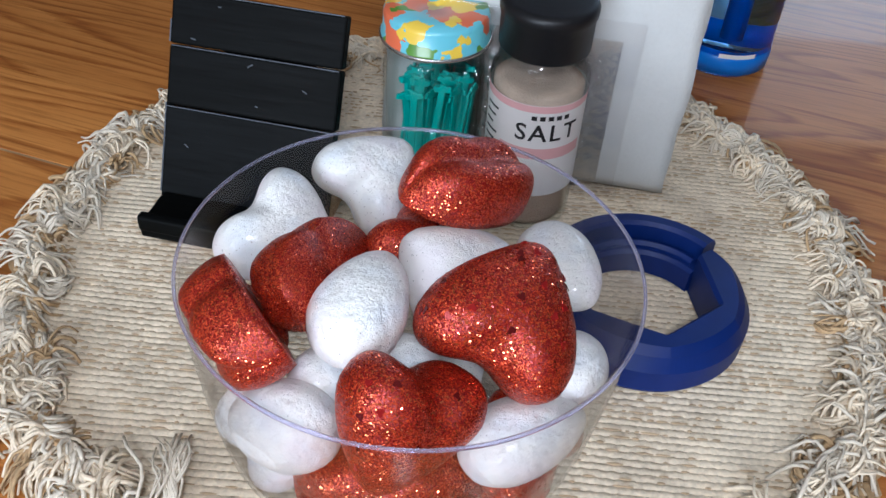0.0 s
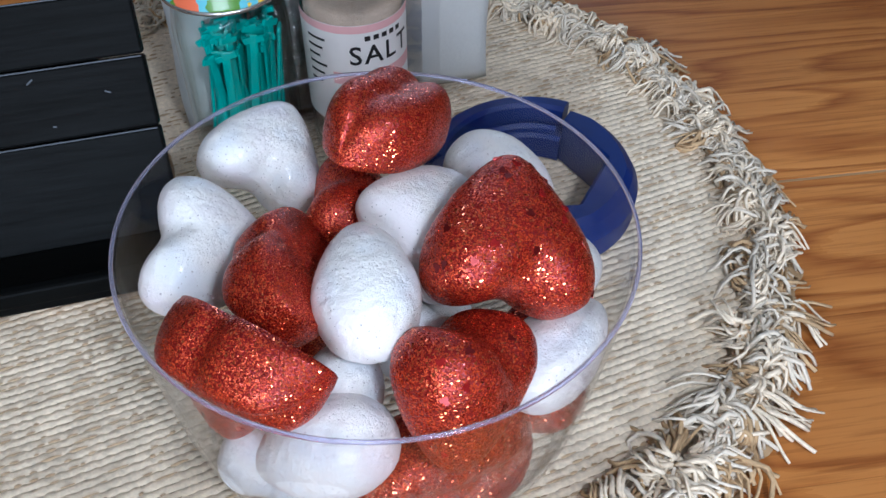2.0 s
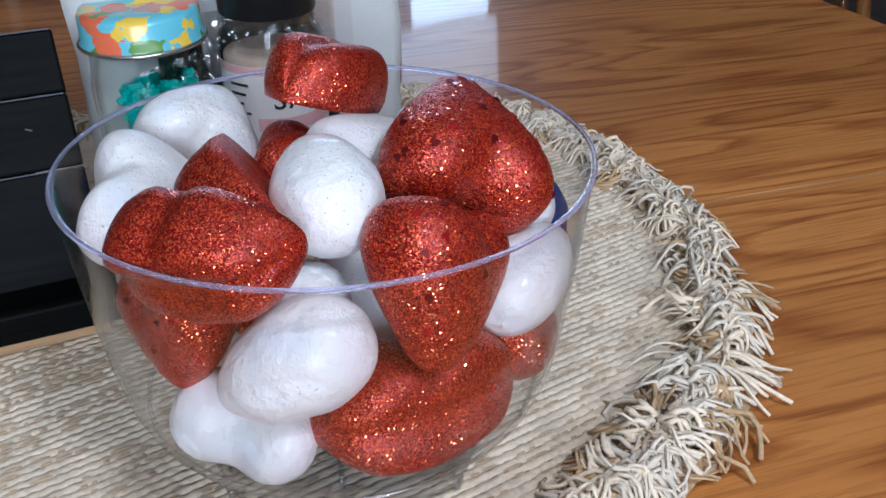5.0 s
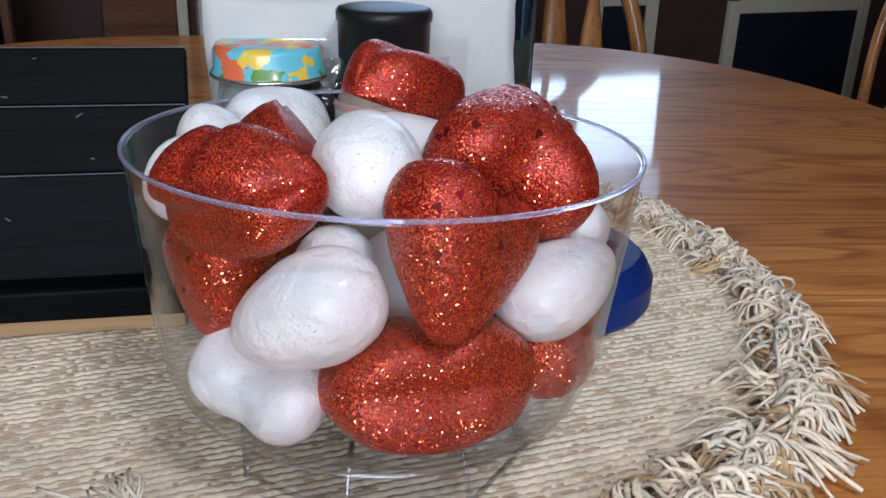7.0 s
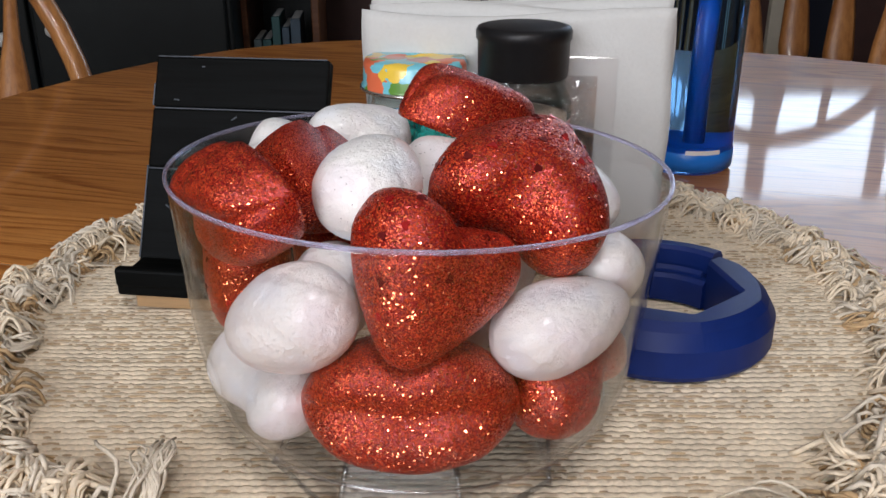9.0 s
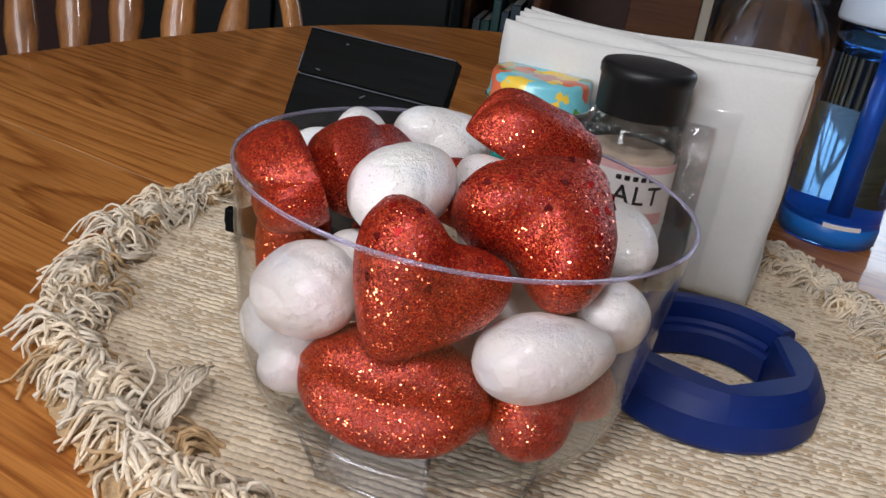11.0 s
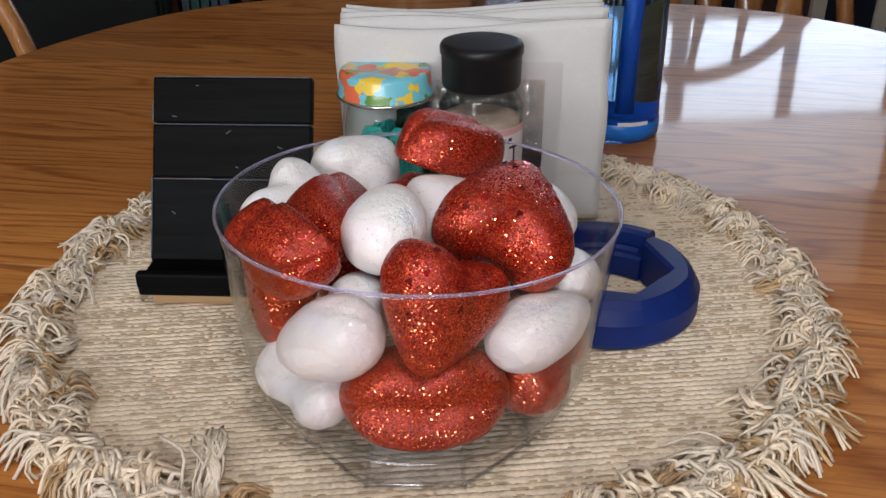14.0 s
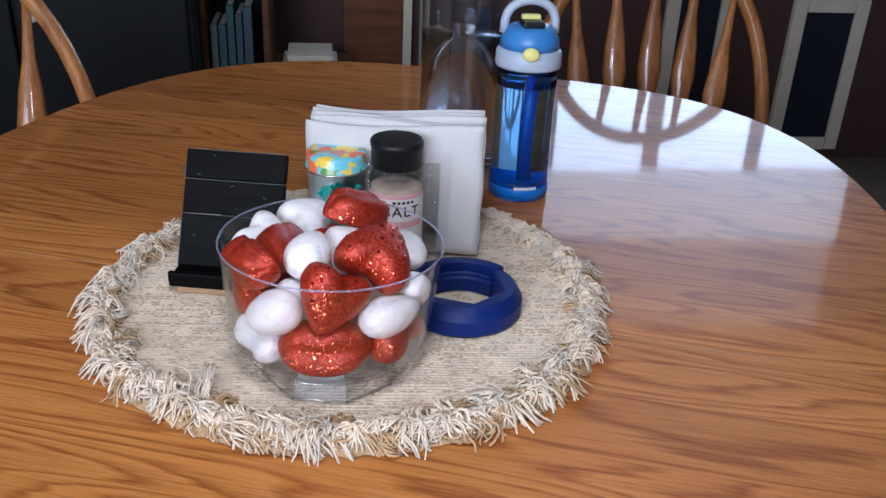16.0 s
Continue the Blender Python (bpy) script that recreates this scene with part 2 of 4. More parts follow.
RED = glitter("red_glitter", (0.31, 0.008, 0.008), (0.86, 0.115, 0.028))
PEARL = pearl("pearl_white")
SEQUIN = plain("red_sequin", (0.62, 0.03, 0.03), 0.22, 0.7, relief=0.0)
DARK_SEQUIN = plain("dark_red_sequin", (0.17, 0.012, 0.012), 0.25, 0.6, relief=0.0)
PLASTIC = clear("clear_plastic", (0.988, 0.987, 0.99), 1.5, 0.05, 0.2, 4.6)
EDGE_PLASTIC = clear("edge_plastic", (0.985, 0.985, 0.99), 2.3, 0.2, 0.05)
FOOT_PLASTIC = clear("foot_plastic", (0.99, 0.99, 0.992), 1.3, 0.3, 0.05, 10.0)
CRYSTAL = clear("cast_crystal", (0.998, 0.998, 0.998), 2.3, 0.10, 0.0, 1.6)
RIM = frosted("rim_plastic", (0.74, 0.73, 0.94))
GLASS = clear("jar_glass", (0.95, 0.97, 0.96), 1.40, 0.03, 0.04)
OAK = oak_top("varnished_oak")
OAK_EDGE = wood("oak_edge", (0.24, 0.07, 0.016), (0.42, 0.15, 0.04), "x", 1.0, 0.3, 0.3)
CHAIR = wood("chair_oak", (0.36, 0.14, 0.04), (0.55, 0.25, 0.08), "z", 1.0, 0.3, 0.4)
PINE = wood("bare_pine", (0.40, 0.24, 0.11), (0.58, 0.38, 0.2), "x", 2.0, 0.6, 0.0, 0.1)
BLACK_WOOD = wood("black_stain", (0.0015, 0.002, 0.002), (0.0045, 0.0055, 0.006), "x", 3.0, 0.5, 0.0, 0.3)
BLACK_WOOD.node_tree.nodes["Principled BSDF"].inputs["Specular IOR Level"].default_value = 0.07
WORN = plain("worn_edge", (0.05, 0.06, 0.075), 0.6, 0, 0.5, 300, 0.3)
BLACK_CAP = plain("black_cap", (0.008, 0.008, 0.009), 0.42, 0, 0.2, 300, 0.1, shine=0.3)
BLUE = plain("blue_plastic", (0.003, 0.017, 0.120), 0.5, 0, 0.2, 70, 0.1, shine=0.28)
PAPER = plain("paper_napkin", (0.56, 0.565, 0.55), 0.9, 0, 0.04, 500, 0.5, 0.0005)
ROPE = plain("cream_yarn", (0.75, 0.635, 0.475), 0.95, 0, 0.28, 420, 0.7, 0.0008)
ROPE_PALE = plain("pale_yarn", (0.68, 0.60, 0.48), 0.95, 0, 0.22, 420, 0.7, 0.0008)
STITCH = plain("tan_stitch", (0.47, 0.34, 0.205), 0.95, 0, 0.3, 500, 0.5)
ROPE_TAN = plain("tan_yarn", (0.50, 0.34, 0.18), 0.95, 0, 0.35, 420, 0.7, 0.0008)
BACKING = plain("jute_backing", (0.33, 0.24, 0.15), 0.95, 0, 0.3, 300, 0.5)
TEAL = plain("teal_plastic", (0.02, 0.46, 0.42), 0.35, 0, 0.25, 120, 0.05, coat=0.2)
TIN = plain("lid_rim", (0.55, 0.54, 0.52), 0.25, 0.9, 0.1, 200, 0.05)
SALT = plain("pink_salt", (0.60, 0.44, 0.36), 0.85, 0, 0.25, 900, 0.8, 0.001)
LABEL = plain("label_paper", (0.80, 0.78, 0.77), 0.5, 0, 0.03, 100, 0.05)
LABEL_PINK = plain("label_pink", (0.74, 0.42, 0.43), 0.5, 0, 0.06, 100, 0.05)
INK = plain("black_ink", (0.012, 0.012, 0.014), 0.5, 0, 0.1, 100, 0.0)
WALL = plain("maroon_wall", (0.055, 0.024, 0.020), 0.7, 0, 0.2, 30, 0.2)
CREAM = plain("cream_trim", (0.60, 0.55, 0.44), 0.6, 0, 0.1, 30, 0.1)
NAVY = plain("navy_panel", (0.006, 0.010, 0.022), 0.5, 0, 0.2, 20, 0.1)
PLASTER = plain("plaster", (0.42, 0.36, 0.29), 0.9, 0, 0.08, 20, 0.2)
DARK = plain("dark_cabinet_paint", (0.004, 0.006, 0.006), 0.5, 0, 0.3, 20, 0.1, shine=0.25)
BROWN = wood("dark_shelf_wood", (0.10, 0.035, 0.012), (0.19, 0.075, 0.03), "x", 0.6, 0.4, 0.1)
CARPET = plain("brown_carpet", (0.09, 0.065, 0.05), 1.0, 0, 0.35, 90, 0.6, 0.004)
CUSHION = plain("red_cotton", (0.30, 0.012, 0.02), 0.9, 0, 0.15, 300, 0.4)
WHITE = plain("white_paint", (0.74, 0.73, 0.70), 0.6, 0, 0.05, 40, 0.1)


def flowered(name):
    """Printed tin: a sky blue ground with yellow, orange, green and red flower patches."""
    m, t, b = material(name, 0.3)
    v = coords(t)
    n = node(t, "ShaderNodeTexVoronoi", Scale=85.0)
    w = node(t, "ShaderNodeTexNoise", Scale=120.0, Detail=2.0)
    add = t.nodes.new("ShaderNodeVectorMath")
    sc = t.nodes.new("ShaderNodeVectorMath")
    sc.operation = "SCALE"
    sc.inputs["Scale"].default_value = 0.012
    t.links.new(v, w.inputs["Vector"])
    t.links.new(w.outputs["Color"], sc.inputs[0])
    t.links.new(v, add.inputs[0])
    t.links.new(sc.outputs[0], add.inputs[1])
    t.links.new(add.outputs[0], n.inputs["Vector"])
    pick = t.nodes.new("ShaderNodeSeparateColor")
    t.links.new(n.outputs["Color"], pick.inputs["Color"])
    c = ramp(t, pick.outputs["Red"], (0.0, (0.16, 0.52, 0.62)), (0.34, (0.80, 0.55, 0.06)), (0.52, (0.18, 0.58, 0.66)), (0.68, (0.72, 0.16, 0.07)), (0.84, (0.10, 0.26, 0.03)))
    c.node.color_ramp.interpolation = "CONSTANT"
    t.links.new(c, b.inputs["Base Color"])
    b.inputs["Coat Weight"].default_value = 0.4
    return m


LIDMAT = flowered("flowered_tin")
BLUE_GLASS = refract("blue_translucent", (0.24, 0.56, 0.97), 1.36, 0.01)
WATER = refract("water", (0.97, 0.98, 0.99), 1.33)
TUMBLER = clear("tumbler_plastic", (0.90, 0.93, 0.97), 1.95, 0.04, 0.06, 3.5)
BLUE_STRAW = plain("blue_straw", (0.01, 0.17, 0.62), 0.35, 0, 0.1, 60, 0.0)
BLUE_LID = plain("blue_lid", (0.05, 0.22, 0.55), 0.4, 0, 0.1, 60, 0.05)
LID_GREY = plain("pale_lid", (0.42, 0.50, 0.60), 0.45, 0, 0.08, 60, 0.05)
YELLOW = plain("yellow_button", (0.72, 0.70, 0.22), 0.45, 0, 0.08, 60, 0.05)

# ---- building helpers ----


def mesh(name, verts, faces, mats, smooth=True, slots=None):
    me = bpy.data.meshes.new(name)
    me.from_pydata([tuple(map(float, v)) for v in verts], [], [tuple(map(int, f)) for f in faces])
    for m in (mats if isinstance(mats, (list, tuple)) else [mats]):
        me.materials.append(m)
    me.polygons.foreach_set("use_smooth", [smooth] * len(me.polygons))
    if slots is not None:
        me.polygons.foreach_set("material_index", slots)
    me.update()
    return me


def put(name, me, parent=None, m=None, label=""):
    ob = new(name, me)
    if parent is not None:
        ob.parent = parent
    if m is not None:
        ob.matrix_basis = m
    return tagged(ob, label) if label else ob


def thing(name, m, label, category, group="", kind=""):
    ob = new(name)
    ob.matrix_basis = m
    return tagged(ob, label, category, group, kind)


def from_bm(name, bm, mat, smooth=False):
    me = bpy.data.meshes.new(name)
    bmesh.ops.recalc_face_normals(bm, faces=bm.faces[:])
    bm.to_mesh(me)
    bm.free()
    me.materials.append(mat)
    me.polygons.foreach_set("use_smooth", [smooth] * len(me.polygons))
    return me


def box(name, size, mat, bevel=0.001, segments=2, taper=None):
    bm = bmesh.new()
    bmesh.ops.create_cube(bm, size=1.0, matrix=Matrix.Diagonal((*size, 1)))
    if taper:
        for v in bm.verts:
            if v.co.z > 0:
                v.co.x *= taper
                v.co.y *= taper
    if bevel:
        bmesh.ops.bevel(bm, geom=bm.edges[:], offset=bevel, segments=segments, affect="EDGES", profile=0.5)
    return from_bm(name, bm, mat, False)


def grid_faces(nu, nv, wrap_u=False, wrap_v=False):
    f = []
    for i in range(nu if wrap_u else nu - 1):
        for j in range(nv if wrap_v else nv - 1):
            a, b = i * nv + j, i * nv + (j + 1) % nv
            c, d = ((i + 1) % nu) * nv + (j + 1) % nv, ((i + 1) % nu) * nv + j
            f.append((a, b, c, d))
    return f


def lathe(name, profile, mat, n=64, smooth=True, closed=False):
    """A body of revolution from (radius, height) pairs; closed: the profile runs back into itself."""
    verts = []
    for r, z in profile:
        for k in range(n):
            a = 2 * math.pi * k / n
            verts.append((r * math.cos(a), r * math.sin(a), z))
    faces = grid_faces(len(profile), n, closed, True)
    if not closed:
        faces += [tuple(range(n))[::-1], tuple(range((len(profile) - 1) * n, len(profile) * n))]
    me = mesh(name, verts, faces, mat, smooth)
    bm = bmesh.new()
    bm.from_mesh(me)
    bmesh.ops.remove_doubles(bm, verts=bm.verts[:], dist=1e-6)
    bmesh.ops.recalc_face_normals(bm, faces=bm.faces[:])
    bm.to_mesh(me)
    bm.free()
    me.polygons.foreach_set("use_smooth", [smooth] * len(me.polygons))
    return me


def tube(points, radius, sides=6, taper=1.0):
    """Vertices and faces of a round rod along points."""
    pts = [Vector(p) for p in points]
    verts, n = [], len(pts)
    for i, p in enumerate(pts):
        d = (pts[min(i + 1, n - 1)] - pts[max(i - 1, 0)]).normalized()
        u = d.orthogonal().normalized() if i == 0 else (u - d * u.dot(d)).normalized()
        w, r = d.cross(u), radius * (1 + (taper - 1) * i / (n - 1))
        for k in range(sides):
            a = 2 * math.pi * k / sides
            verts.append(p + (u * math.cos(a) + w * math.sin(a)) * r)
    faces = grid_faces(n, sides, False, True) + [tuple(range(sides))[::-1], tuple(range((n - 1) * sides, n * sides))]
    return verts, faces


def rod(name, points, radius, mat, sides=10, taper=1.0):
    v, f = tube(points, radius, sides, taper)
    return mesh(name, v, f, mat)


def sequin_mesh(mat):
    pts = [(0.5 * math.sin(a) ** 3 * 1.05, 0.42 * math.cos(a) - 0.16 * math.cos(2 * a) - 0.05 * math.cos(3 * a)) for a in (2 * math.pi * k / 14 for k in range(14))]
    verts = [(x * 0.0029, y * 0.0029, z) for z in (0.0, 0.00025) for x, y in pts]
    faces = [tuple(range(14))[::-1], tuple(range(14, 28))] + [(k, (k + 1) % 14, 14 + (k + 1) % 14, 14 + k) for k in range(14)]
    return mesh("sequin", verts, faces, mat, False)


SEQ_WHITE = sequin_mesh(WHITE)

# ---- room ----
def slab(name, x0, x1, y0, y1, z0, z1, mat, kind="structure", label="", category=""):
    me = box(name, (x1 - x0, y1 - y0, z1 - z0), mat, 0)
    ob = put(name, me, None, pose((x0 + x1) / 2, (y0 + y1) / 2, (z0 + z1) / 2))
    return tagged(ob, label, category, kind=kind)


X0, X1, Y0, Y1, CEIL = -2.6, 3.6, -2.4, 2.7, 1.65
slab("floor", X0 - 0.1, X1 + 0.1, Y0 - 0.1, Y1 + 0.1, FLOOR - 0.1, FLOOR, CARPET, label="brown carpeted floor under the dining table", category="floor")
slab("ceiling", X0 - 0.1, X1 + 0.1, Y0 - 0.1, Y1 + 0.1, CEIL, CEIL + 0.1, WHITE, label="plain white ceiling", category="ceiling")
slab("wall_west", X0 - 0.12, X0, Y0, Y1, FLOOR, CEIL, PLASTER, label="plain beige plaster wall", category="wall")
slab("wall_east", X1, X1 + 0.12, Y0, Y1, FLOOR, CEIL, WALL, label="dark maroon painted wall", category="wall")


def wall_with_opening(name, y, thick, a, b, lo, hi, mat, label):
    """A wall along x with one opening right through it, from four blocks that butt."""
    base = thing(name, pose(0, 0, 0), label, "wall", kind="structure")
    for part_name, (x0, x1, z0, z1) in (("wall_left", (X0, a, FLOOR, CEIL)), ("wall_right", (b, X1, FLOOR, CEIL)), ("wall_below", (a, b, FLOOR, lo)), ("wall_above", (a, b, hi, CEIL))):
        put(part_name, box(part_name, (x1 - x0, thick, z1 - z0), mat, 0), base, pose((x0 + x1) / 2, y, (z0 + z1) / 2))
    return base


def window(name, y, a, b, lo, hi, lights, label):
    base = thing(name, pose((a + b) / 2, y, lo), label, "window", kind="structure")
    w, h = b - a, hi - lo
    put("window_sill", box("window_sill", (w + 0.1, 0.2, 0.03), WHITE, 0.004), base, pose(0, 0, -0.018))
    for s in (-1, 1):
        put("window_frame", box("window_frame", (0.05, 0.1, h), WHITE, 0.004), base, pose(s * (w / 2 - 0.026), 0, h / 2))
    for z in (0.026, h - 0.026):
        put("window_frame", box("window_frame", (w - 0.11, 0.1, 0.05), WHITE, 0.004), base, pose(0, 0, z))
    step = (w - 0.1) / lights
    for i in range(1, lights):
        put("mullion", box("mullion", (0.03, 0.06, h - 0.11), WHITE, 0.003), base, pose(-w / 2 + 0.05 + i * step, 0, h / 2))
    for i in range(lights):
        pane = put("pane", box("pane", (step - 0.034, 0.004, h - 0.11), GLASS, 0), base, pose(-w / 2 + 0.05 + (i + 0.5) * step, 0.02, h / 2))
        pane.visible_shadow = False


wall_with_opening("wall_north", Y1 + 0.06, 0.12, 0.78, 2.06, 0.40, 1.50, WALL, "dark maroon wall with a bright window")
window("window_1", Y1 + 0.06, 0.78, 2.06, 0.40, 1.50, 3, "white framed window full of pale daylight")
# unseen wall whose window is made up to go with the rear fill
wall_with_opening("wall_south", Y0 - 0.06, 0.12, -1.95, -0.45, 0.28, 1.52, PLASTER, "unseen beige wall with a made-up window")
window("added_window", Y0 - 0.06, -1.95, -0.45, 0.28, 1.52, 2, "made-up window placed behind the rear fill light")


def framed_panel(x, z0, z1, width):
    p = thing("wall_panel", pose(x, Y1 - 0.005, 0), "navy wall panel in a cream painted frame", "panel", "framed wall panels", "structure")
    put("panel", box("panel", (width - 0.08, 0.012, z1 - z0 - 0.08), NAVY, 0.002), p, pose(0, 0, (z0 + z1) / 2))
    for s in (-1, 1):
        put("frame_side", box("frame_side", (0.05, 0.026, z1 - z0), CREAM, 0.003), p, pose(s * (width / 2 - 0.02), -0.006, (z0 + z1) / 2))
    for z in (z0, z1):
        put("frame_rail", box("frame_rail", (width - 0.096, 0.024, 0.05), CREAM, 0.003), p, pose(0, -0.006, z + (0.022 if z == z0 else -0.022)))


framed_panel(1.845, -0.70, -0.13, 0.28)
framed_panel(1.345, -0.70, -0.08, 0.24)
framed_panel(2.69, -0.72, -0.17, 0.72)


def dark_cabinet():
    c = thing("cabinet", pose(-0.80, 2.38, FLOOR), "tall black cabinet with pale round knobs", "cabinet")
    put("body", box("body", (0.92, 0.5, 1.5), DARK, 0.006), c, pose(0, 0, 0.755))
    for s in (-1, 1):
        d = put("door", box("door", (0.44, 0.02, 1.40), DARK, 0.004), c, pose(s * 0.226, -0.262, 0.76))
        put("knob", lathe("knob", [(0.001, 0.0), (0.009, 0.0), (0.008, 0.012), (0.017, 0.02), (0.016, 0.03), (0.001, 0.034)], WHITE, 20), d, pose(-s * 0.17, -0.012, -0.12 if s > 0 else -0.14, 90, 0, 0))


def bookcase():
    c = thing("bookcase", pose(-0.245, 2.45, FLOOR), "narrow dark wooden bookcase with a row of books", "bookcase")
    for s in (-1, 1):
        put("side", box("side", (0.02, 0.36, 1.5), BROWN, 0.003), c, pose(s * 0.09, 0, 0.755))
    for z in (0.05, 0.36, 0.74, 1.1, 1.50):
        put("shelf", box("shelf", (0.158, 0.35, 0.02), BROWN, 0.003), c, pose(0, 0, z))
    put("back", box("back", (0.16, 0.012, 1.45), DARK, 0), c, pose(0, 0.168, 0.76))
    rng = random.Random(4)
    tones = [plain("book_cover", col, 0.6, 0, 0.1, 60, 0.05) for col in ((0.02, 0.08, 0.08), (0.16, 0.20, 0.22), (0.04, 0.07, 0.10), (0.10, 0.14, 0.15))]
    x = -0.074
    while x < 0.045:
        w, h = rng.uniform(0.018, 0.03), rng.uniform(0.20, 0.27)
        b = thing("book", pose(-0.245 + x + w / 2, 2.38, FLOOR + 0.3705), "upright book on the dark wooden bookcase", "book", "books in the bookcase")
        put("cover", box("cover", (w - 0.002, 0.16, h), rng.choice(tones), 0.002), b, pose(0, 0, h / 2))
        put("pages", box("pages", (w - 0.008, 0.15, h - 0.012), PAPER, 0), b, pose(0, 0.012, h / 2 + 0.0065))
        x += w + 0.002


def side_table():
    c = thing("side_table", pose(-0.02, 2.43, FLOOR), "low dark wooden side table", "side table")
    put("tabletop", box("tabletop", (0.25, 0.42, 0.025), BROWN, 0.004), c, pose(0, 0, 0.40))
    for sx in (-1, 1):
        for sy in (-1, 1):
            put("leg", box("leg", (0.03, 0.03, 0.386), BROWN, 0.003), c, pose(sx * 0.10, sy * 0.18, 0.193))
    for z, sx, sy, sz, mat, lab in ((0.4129, 0.16, 0.20, 0.045, PAPER, "white paper box on the side table"), (0.4583, 0.13, 0.16, 0.03, CREAM, "cream cardboard box on the pile")):
        b = thing("box", pose(-0.03, 2.38, FLOOR + z), lab, "box")
        put("carton", box("carton", (sx, sy, sz), mat, 0.003), b, pose(0, 0, sz / 2))
        put("lid", box("lid", (sx + 0.006, sy + 0.006, 0.012), mat, 0.002), b, pose(0, 0, sz - 0.0061))


dark_cabinet()
bookcase()
side_table()
door = thing("door_1", pose(0.20, Y1 - 0.021, FLOOR), "plain brown wooden door", "door", kind="structure")
put("leaf", box("leaf", (0.20, 0.04, 1.95), BROWN, 0.003), door, pose(-0.02, 0, 0.976))
put("door_frame", box("door_frame", (0.03, 0.05, 1.98), CREAM, 0.003), door, pose(0.097, 0, 0.99))
put("door_frame", box("door_frame", (0.03, 0.05, 1.98), CREAM, 0.003), door, pose(0.157, 0, 0.99))


def bow_chair(x, y, turn, label):
    """A bow-backed spindle chair; its front looks along its own -y."""
    c = thing("dining_chair", pose(x, y, FLOOR, 0, 0, turn), label, "chair", "chairs round the table")
    bm = bmesh.new()
    bmesh.ops.create_cube(bm, size=1.0, matrix=Matrix.Diagonal((0.48, 0.42, 0.035, 1)))
    for v in bm.verts:
        if v.co.y > 0:
            v.co.x *= 0.86
    bmesh.ops.bevel(bm, geom=bm.edges[:], offset=0.015, segments=3, affect="EDGES")
    put("seat", from_bm("seat", bm, CHAIR), c, pose(0, -0.2, 0.44))
    arc = [Vector((0.25 * math.cos(a), 0.03 + 0.10 * (math.sin(a) if math.sin(a) > 0 else 0), 0.46 + 0.50 * math.sin(a) ** 0.72)) for a in (math.pi * i / 28 for i in range(29))]
    arc[0].z = arc[-1].z = 0.455
    arc[0].y = arc[-1].y = -0.02
    put("bow", rod("bow", arc, 0.0145, CHAIR, 10), c)
    for i in range(-2, 3):
        xx = i * 0.082
        top = 0.46 + 0.50 * (1 - (xx / 0.25) ** 2) ** 0.36
        pts, rad = [], []
        for k in range(9):
            u = k / 8
            pts.append((xx * (0.72 + 0.28 * u), -0.02 + 0.15 * u, 0.455 + (top - 0.455) * u))
        verts, faces = tube(pts, 0.0075, 8)
        for k in range(9):
            wide = 1 + 2.3 * math.exp(-((k / 8 - 0.52) / 0.18) ** 2)
            mid = Vector(pts[k])
            for j in range(8):
                verts[k * 8 + j] = Vector((mid.x + (verts[k * 8 + j].x - mid.x) * wide, verts[k * 8 + j].y, verts[k * 8 + j].z))
        put("spindle", mesh("spindle", verts, faces, CHAIR), c)
    for sx in (-1, 1):
        for y0, y1 in ((-0.36, -0.40), (-0.04, 0.02)):
            put("leg", rod("leg", [(sx * 0.15, y0, 0.43), (sx * 0.19, (y0 + y1) / 2, 0.2), (sx * 0.21, y1, 0.0)], 0.017, CHAIR, 10, 0.7), c)
    put("stretcher", rod("stretcher", [(-0.185, -0.2, 0.2), (0, -0.2, 0.2), (0.185, -0.2, 0.2)], 0.01, CHAIR), c)


bow_chair(0.66, 1.30, -12, "oak bow-back chair pushed in at the far end")
bow_chair(-0.60, 1.03, 18, "oak bow-back chair beside the table")
bow_chair(2.02, 1.42, -50, "oak bow-back chair standing away from the table")


def cushion():
    """A red cushion with white hearts, leaning on the far chair."""
    c = thing("cushion", pose(1.90, 1.30, FLOOR + 0.462, 0, 0, -50), "red cushion printed with white hearts on a chair", "cushion")
    verts, n = [], 20
    for side in (-1, 1):
        for i in range(n):
            for j in range(n):
                u, v = 2 * i / (n - 1) - 1, 2 * j / (n - 1) - 1
                verts.append((u * 0.18 * (1 - 0.06 * v * v), side * 0.055 * ((1 - u * u) * (1 - v * v)) ** 0.4, 0.17 + v * 0.165 * (1 - 0.06 * u * u)))
    k = n * n
    faces = grid_faces(n, n) + [tuple(q + k for q in g[::-1]) for g in grid_faces(n, n)]
    put("cover", mesh("cover", verts, faces, CUSHION), c)
    rng = random.Random(8)
    for i in range(4):
        for j in range(4):
            u, v = -0.72 + 0.48 * i, -0.72 + 0.48 * j + 0.12 * (i % 2)
            y = -0.055 * max(0.0, (1 - u * u) * (1 - min(1.0, v * v))) ** 0.4
            put("printed_heart", SEQ_WHITE, c, pose(u * 0.17, y - 0.002, 0.17 + v * 0.155, 90, 0, rng.uniform(-20, 20)) @ Matrix.Diagonal((16, 16, 4, 1)))


cushion()

# ---- table ----
A, B, POW, TU, TV = 0.592, 0.862, 3.3, -0.10, 0.349
TABLE = pose(0, 0, 0, 0, 0, -19) @ pose(TU, TV, 0)


def half_width(v):
    return A * max(0.0, 1 - abs(v / B) ** POW) ** (1 / POW)


